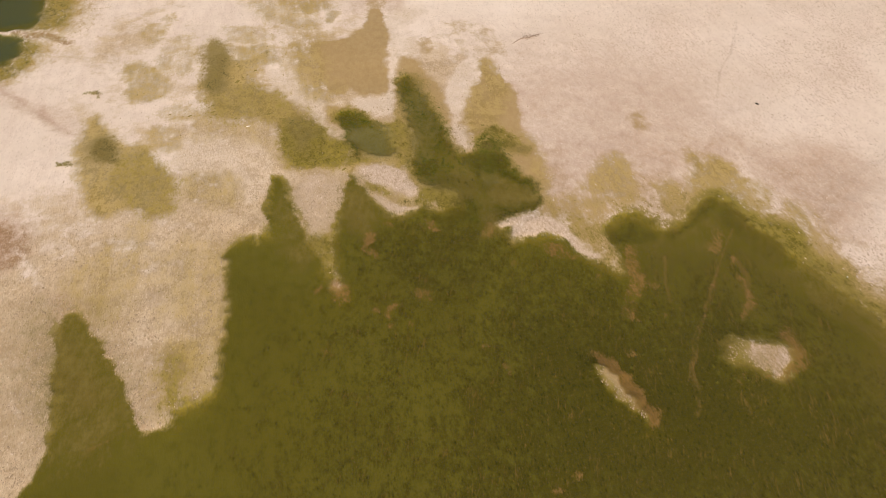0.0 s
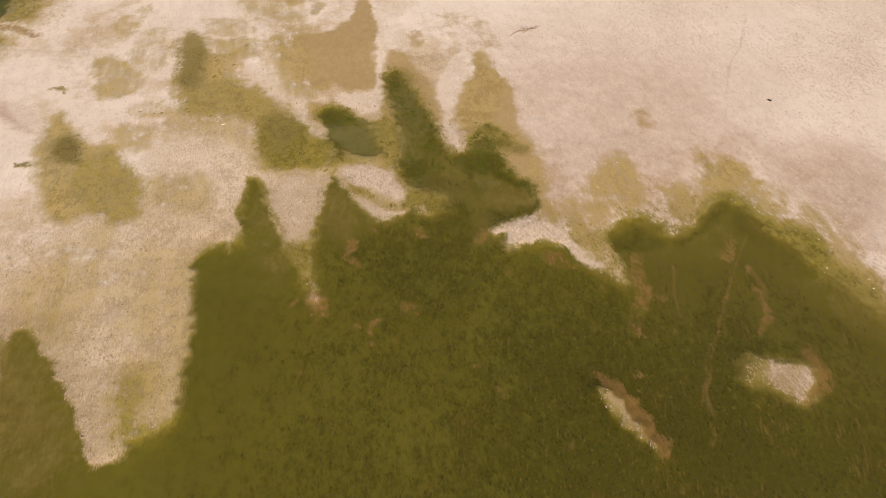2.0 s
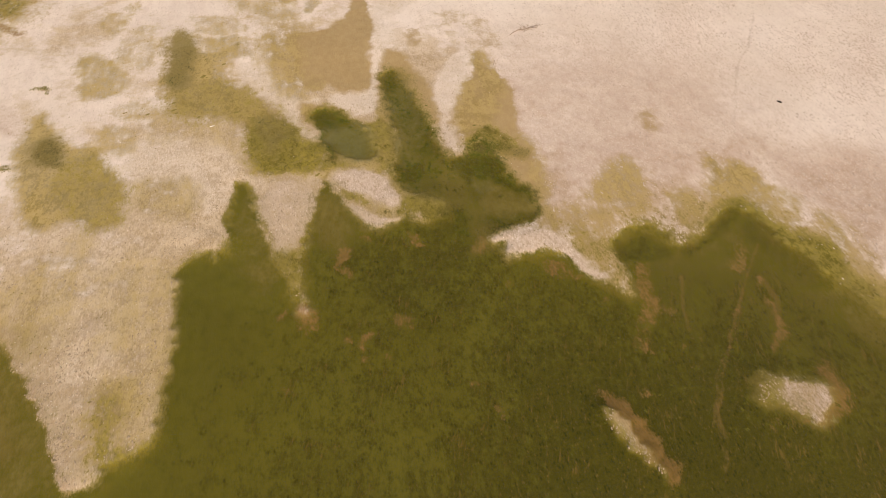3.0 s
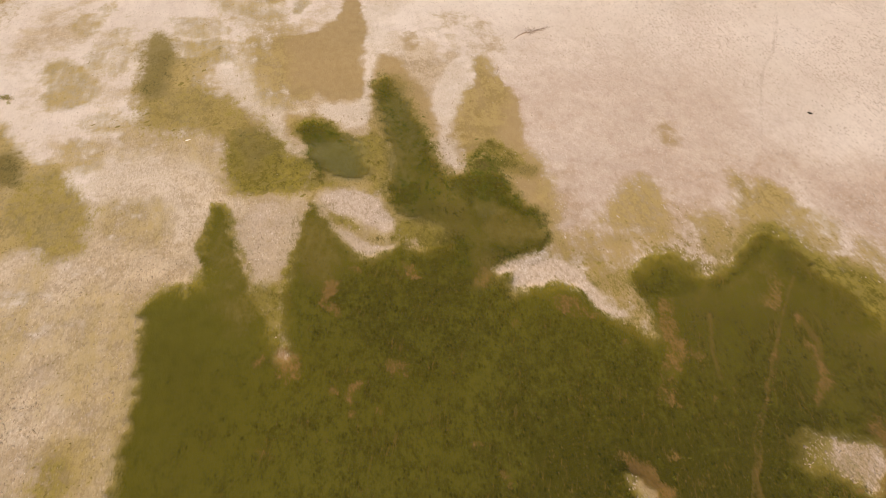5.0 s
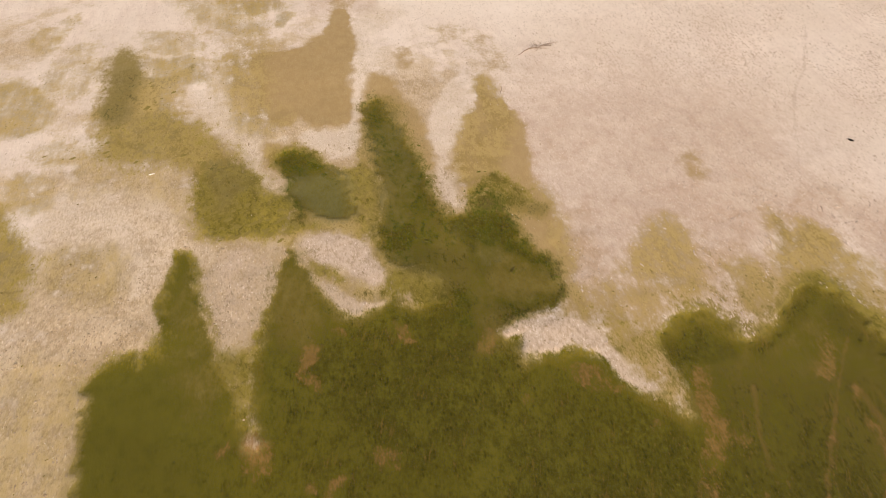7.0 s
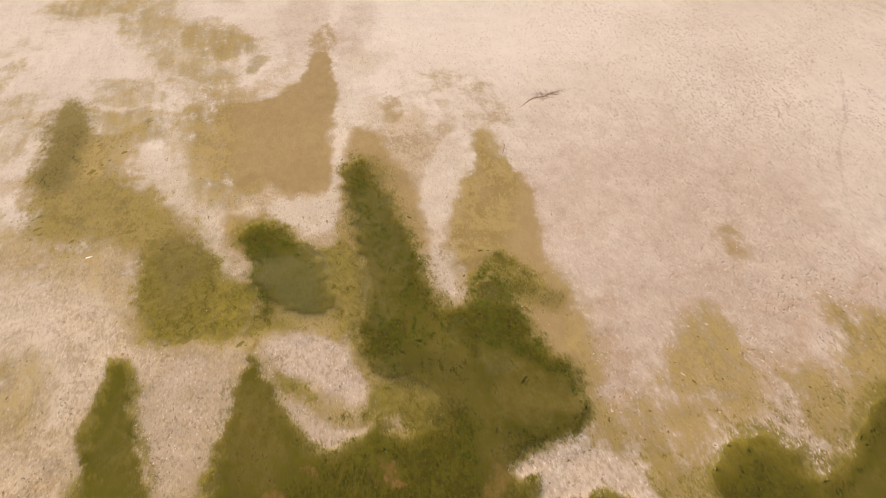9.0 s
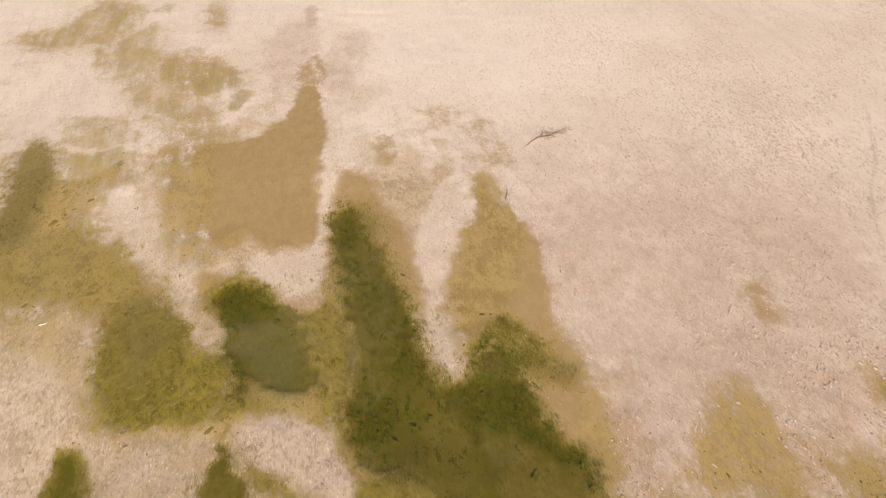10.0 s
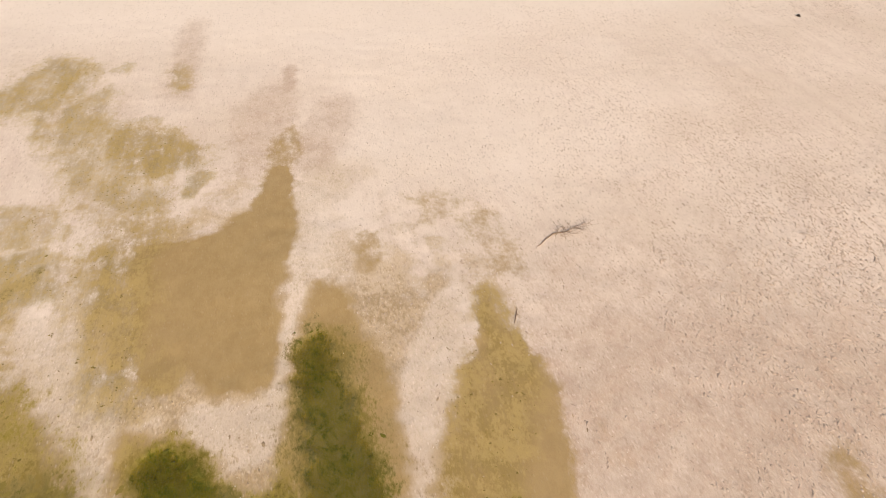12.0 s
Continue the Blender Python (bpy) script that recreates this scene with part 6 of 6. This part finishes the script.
def dead_branch(name, x, y, heading, length, thick, forks, seed, label, material=None):
    """A fallen branch: a crooked stem and boughs with twigs near its end."""
    rng = random.Random(seed)
    root = new(name)
    root.location = (x, y, ground_at(x, y))
    root.rotation_euler = (0, 0, radians(heading))
    bits = 11
    stem = crooked((0, 0, thick), 0, length, bits, 0.02, rng, 26)
    wood = material or DEADWOOD
    part("stem", limb(stem, [thick * (0.55 + 0.75 * math.sin(math.pi * (i / bits) ** 0.8)) for i in range(bits + 1)], seed), wood, root)
    for k in range(forks):
        i = 6 + k % 6 if forks > 3 else min(5 + 2 * k, bits)
        way = (35, -60, 80, -25, -95, 10, -130)[k % 7] + rng.uniform(-22, 22)
        size = length * rng.uniform(0.16, 0.36)
        bough = crooked(stem[i], way, size, 6, rng.uniform(0.05, 0.45), rng, 24)
        b = part("bough", limb(bough, [thick * 0.5 * (1 - 0.6 * q / 6) for q in range(7)], seed + k, 5), wood, root)
        for m in range(4 if forks > 3 else 1):
            spray = crooked(bough[1 + m], way + rng.uniform(-70, 70), size * rng.uniform(0.35, 0.7), 4, rng.uniform(0.0, 0.5), rng, 28)
            part("twig", limb(spray, [thick * 0.3 * (1 - 0.5 * q / 4) for q in range(5)], seed + 7 * k + m, 4), wood, b)
    return tagged(root, label, "branch")


def log_thing(name, x, y, heading, length, thick, seed, label, category, material):
    rng = random.Random(seed)
    pts = [Vector((length * (i / 6 - 0.5), rng.uniform(-0.04, 0.04) * length, thick * 0.8)) for i in range(7)]
    bm = limb(pts, [thick * (0.55, 0.9, 1.0, 0.97, 0.92, 0.8, 0.5)[i] for i in range(7)], seed, 9)
    root = new(name)
    root.location, root.rotation_euler = (x, y, ground_at(x, y)), (0, 0, radians(heading))
    part("trunk", bm, material, root)
    stub = crooked(pts[4], rng.choice((-50, 50)), length * 0.35, 3, 0.6, rng, 15)
    part("stub", limb(stub, [thick * 0.4, thick * 0.34, thick * 0.26, thick * 0.18], seed + 1, 6), material, root)
    return tagged(root, label, category)


def boulder(name, x, y, wide, high, seed, label, material, category="stone"):
    bm = bmesh.new()
    bmesh.ops.create_icosphere(bm, subdivisions=2, radius=1.0)
    for v in bm.verts:
        bump = 1 + 0.28 * noise.noise(v.co * 1.4 + Vector((seed, 0, 0))) + 0.1 * noise.noise(v.co * 3.5 + Vector((0, seed, 0)))
        v.co = Vector((v.co.x * wide * bump, v.co.y * wide * 0.7 * bump, max(v.co.z, -0.35) * high * bump + high * 0.3))
    me = bpy.data.meshes.new(name)
    bm.to_mesh(me)
    bm.free()
    me.materials.append(material)
    for p in me.polygons:
        p.use_smooth = True
    ob = new(name, me)
    ob.location, ob.rotation_euler = (x, y, ground_at(x, y)), (0, 0, seed)
    return tagged(ob, label, category)


def shrub(name, x, y, spread, seed, label):
    """A low bush: a few stems and many small leaves."""
    rng = random.Random(seed)
    root = new(name)
    root.location = (x, y, ground_at(x, y))
    for k in range(5):
        a = 72 * k + rng.uniform(-20, 20)
        s = crooked((0, 0, 0.02), a, spread * rng.uniform(0.3, 0.5), 5, 0.2, rng, 20)
        part("stem", limb(s, [0.016, 0.014, 0.012, 0.01, 0.008, 0.006], seed + k, 5), DEADWOOD, root)
    bm = bmesh.new()
    tufts = [(rng.uniform(0, 2 * math.pi), spread * rng.uniform(0.1, 1.0), rng.uniform(0.08, 0.3)) for _ in range(11)]
    for k in range(420):
        a, d, r = rng.choice(tufts)
        c = Vector((d * math.cos(a) * 1.3 + rng.gauss(0, r * spread), d * math.sin(a) * 0.8 + rng.gauss(0, r * spread * 0.7), rng.uniform(0.01, 0.14) * spread))
        u = Vector((rng.uniform(-1, 1), rng.uniform(-1, 1), rng.uniform(-0.4, 0.6))).normalized() * rng.uniform(0.04, 0.1)
        w = u.cross(Vector((rng.uniform(-1, 1), rng.uniform(-1, 1), 1))).normalized() * rng.uniform(0.02, 0.05)
        bm.faces.new([bm.verts.new(q) for q in (c - u, c + w, c + u, c - w)])
    part("foliage", bm, LEAF, root, "small dull olive leaves")
    return tagged(root, label, "shrub")


def weed_clump_mesh(seed, material=None):
    """A low matted cushion of weed with a frayed outline and a lumpy top."""
    rng = random.Random(seed)
    bm = bmesh.new()
    long, shift = rng.uniform(1.0, 1.8), Vector((seed * 3.1, 0, 0))
    rings = []
    for r, h in ((1.0, -0.03), (0.8, 0.03), (0.5, 0.06)):
        ring = []
        for k in range(22):
            a = 2 * math.pi * k / 22
            way = Vector((math.cos(a), math.sin(a), 0))
            fray = 1 + 0.55 * noise.noise(way * 1.3 + shift) + (0.3 * (k % 2) + rng.uniform(-0.15, 0.15)) * r
            ring.append(bm.verts.new((way.x * r * fray * long, way.y * r * fray * 0.75, h + 0.04 * rng.random())))
        rings.append(ring)
    top = bm.verts.new((0, 0, 0.09))
    for outer, inner in zip(rings[:-1], rings[1:]):
        for k in range(22):
            bm.faces.new((outer[k], outer[(k + 1) % 22], inner[(k + 1) % 22], inner[k]))
    for k in range(22):
        bm.faces.new((rings[-1][k], rings[-1][(k + 1) % 22], top))
    me = bpy.data.meshes.new("weed_clump")
    bm.to_mesh(me)
    bm.free()
    me.materials.append(material or CLUMP)
    return me


dead_branch("dead_branch", 9.8, 93.1, 37, 4.4, 0.034, 14, 11, "dry brown fallen branch with bare twigs lying on sand")
dead_branch("dead_twig", 7.6, 86.6, -68, 1.7, 0.02, 2, 9, "thin dry twig lying beside the wet mud tongue")
log_thing("log", 41.2, 77.9, 140, 0.55, 0.1, 3, "short dark log lying on pale sand", "log", DARKLOG)
log_thing("driftwood", -24.6, 71.0, 25, 0.55, 0.05, 4, "short bleached white stick of driftwood on wet sand", "driftwood", BONE)
boulder("stone", 50.3, 142.5, 0.3, 0.24, 2.0, "dark stone on the pale far flat", DARKLOG)
shrub("shrub", -46.3, 77.8, 1.3, 8, "low olive shrub on pale sand")
shrub("shrub", -44.5, 62.6, 0.9, 12, "low dull shrub beside the algae patch")
boulder("white_stone", 40.6, 46.9, 0.08, 0.07, 3.0, "small bleached white stone at the lake's edge", BONE)

# ---- weed clumps on the wet flat ----
CLUMPS = [weed_clump_mesh(k) for k in range(7)]
clump_rng = random.Random(77)


def clump_field(count, x0, x1, y0, y1, label, group):
    """Clumps strewn over a wet flat, in drifts, clear of the water and the shell banks."""
    for k in range(count):
        x, y = clump_rng.uniform(x0, x1), clump_rng.uniform(y0, y1)
        at = np.array([x]), np.array([y])
        if rough_field(*at, 2.0, 51)[0] < -0.05 or cover("olive", *at)[0] < 0.5:
            continue
        if sample(SHORE, *at)[0] > -0.3 or cover("crust", *at)[0] > 0.3:
            continue
        ob = new("weed_clump", CLUMPS[k % 7])
        ob.location = (x, y, ground_at(x, y))
        ob.rotation_euler = (0, 0, clump_rng.uniform(0.4, 1.3))
        ob.scale = [0.07 + 0.17 * clump_rng.random() ** 2] * 3
        tagged(ob, label, "weed", group)


clump_field(420, -22.0, -9.5, 62.0, 73.0, "low dark green weed clump on the wet algae flat", "weed clumps by the pond")
clump_field(60, -36.0, -22.0, 72.0, 92.0, "low olive weed clump beside the wet hollow", "weed clumps by the hollow")
clump_field(60, -7.0, -3.0, 60.0, 76.0, "low dark green weed clump between pond and creek", "weed clumps by the creek")
clump_field(60, 17.0, 43.0, 44.0, 57.0, "low olive weed clump on the lake shore", "weed clumps by the lake")

# ---- dark weed tufts along creek, pond and shore ----
TUFTS = [weed_clump_mesh(k, REED) for k in range(20, 26)]


def tuft_row(count, spread, label, group, seed, *xy):
    """Weed tufts strewn along a line."""
    rng = random.Random(seed)
    p = [Vector((x, y)) for x, y in zip(xy[::2], xy[1::2])]
    for k in range(count):
        i = rng.randrange(len(p) - 1)
        q = p[i].lerp(p[i + 1], rng.random()) + Vector((rng.gauss(0, spread), rng.gauss(0, spread)))
        ob = new("weed_tuft", rng.choice(TUFTS))
        ob.location = (q.x, q.y, max(ground_at(q.x, q.y), -0.02))
        ob.rotation_euler = (0, 0, rng.uniform(0, 6.28))
        ob.scale = [0.035 + 0.09 * rng.random() ** 1.5] * 3
        tagged(ob, label, "weed", group)


tuft_row(26, 0.5, "dark green weed tuft at the creek's surface", "weed tufts in the creek", 300, 0.2, 69.0, 1.1, 67.3, 2.5, 66.4, 3.9, 66.8, 4.9, 68.2, 6.1, 66.8, 6.6, 65.5, 7.9, 63.8, 8.6, 61.8)
tuft_row(22, 0.25, "dark green weed tuft at the creek's surface", "weed tufts in the creek", 301, 9.4, 61.9, 10.0, 61.4, 10.4, 59.8, 10.6, 58.3, 10.5, 57.3, 9.9, 56.7)
tuft_row(9, 1.0, "dark green weed tuft at the creek's surface", "weed tufts in the creek", 302, 4.0, 69.1, 4.7, 70.8, 5.4, 71.8, 6.2, 70.9, 6.2, 68.8, 7.3, 68.5)
tuft_row(8, 0.25, "dark green weed tuft at the creek's surface", "weed tufts in the creek", 303, 6.3, 61.8, 6.9, 61.4, 7.4, 60.7, 7.7, 60.0)
tuft_row(12, 0.35, "dark green weed tuft at the creek's surface", "weed tufts in the creek", 304, 5.9, 56.5, 6.6, 56.3, 7.4, 55.8, 5.8, 55.2)
tuft_row(10, 0.4, "dark green weed tuft at the creek's surface", "weed tufts in the creek", 305, -7.0, 82.7, -6.4, 84.4, -5.3, 84.0, -4.4, 82.0)
tuft_row(12, 0.5, "dark green weed tuft at the creek's surface", "weed tufts in the creek", 306, -2.0, 77.8, -1.2, 75.3, -0.2, 72.0, 0.4, 69.6)
tuft_row(14, 0.35, "dark green weed tuft on the pond's rim", "weed tufts round the pond", 307, -13.5, 74.4, -12.7, 75.0, -11.5, 74.3, -10.1, 73.0)
tuft_row(8, 0.3, "dark green weed tuft on the pond's rim", "weed tufts round the pond", 308, -11.7, 68.9, -10.9, 67.7, -9.9, 66.7)
tuft_row(16, 0.8, "dark green weed tuft at the creek's surface", "weed tufts in the creek", 310, -3.9, 66.7, -2.2, 64.2, -0.6, 62.7, 0.9, 63.7)
tuft_row(14, 0.6, "dark green weed tuft along the lake shore", "weed tufts along the shore", 311, 18.0, 54.1, 20.0, 55.2, 22.3, 54.2, 24.2, 53.3)
tuft_row(12, 0.5, "dark green weed tuft along the lake shore", "weed tufts along the shore", 312, 24.6, 53.8, 26.5, 55.2, 28.6, 57.3, 30.4, 58.8, 31.3, 56.9)
tuft_row(20, 0.4, "dark green weed tuft along the lake shore", "weed tufts along the shore", 313, 31.6, 54.8, 33.3, 52.2, 35.0, 50.2, 37.3, 48.6, 40.1, 46.3)
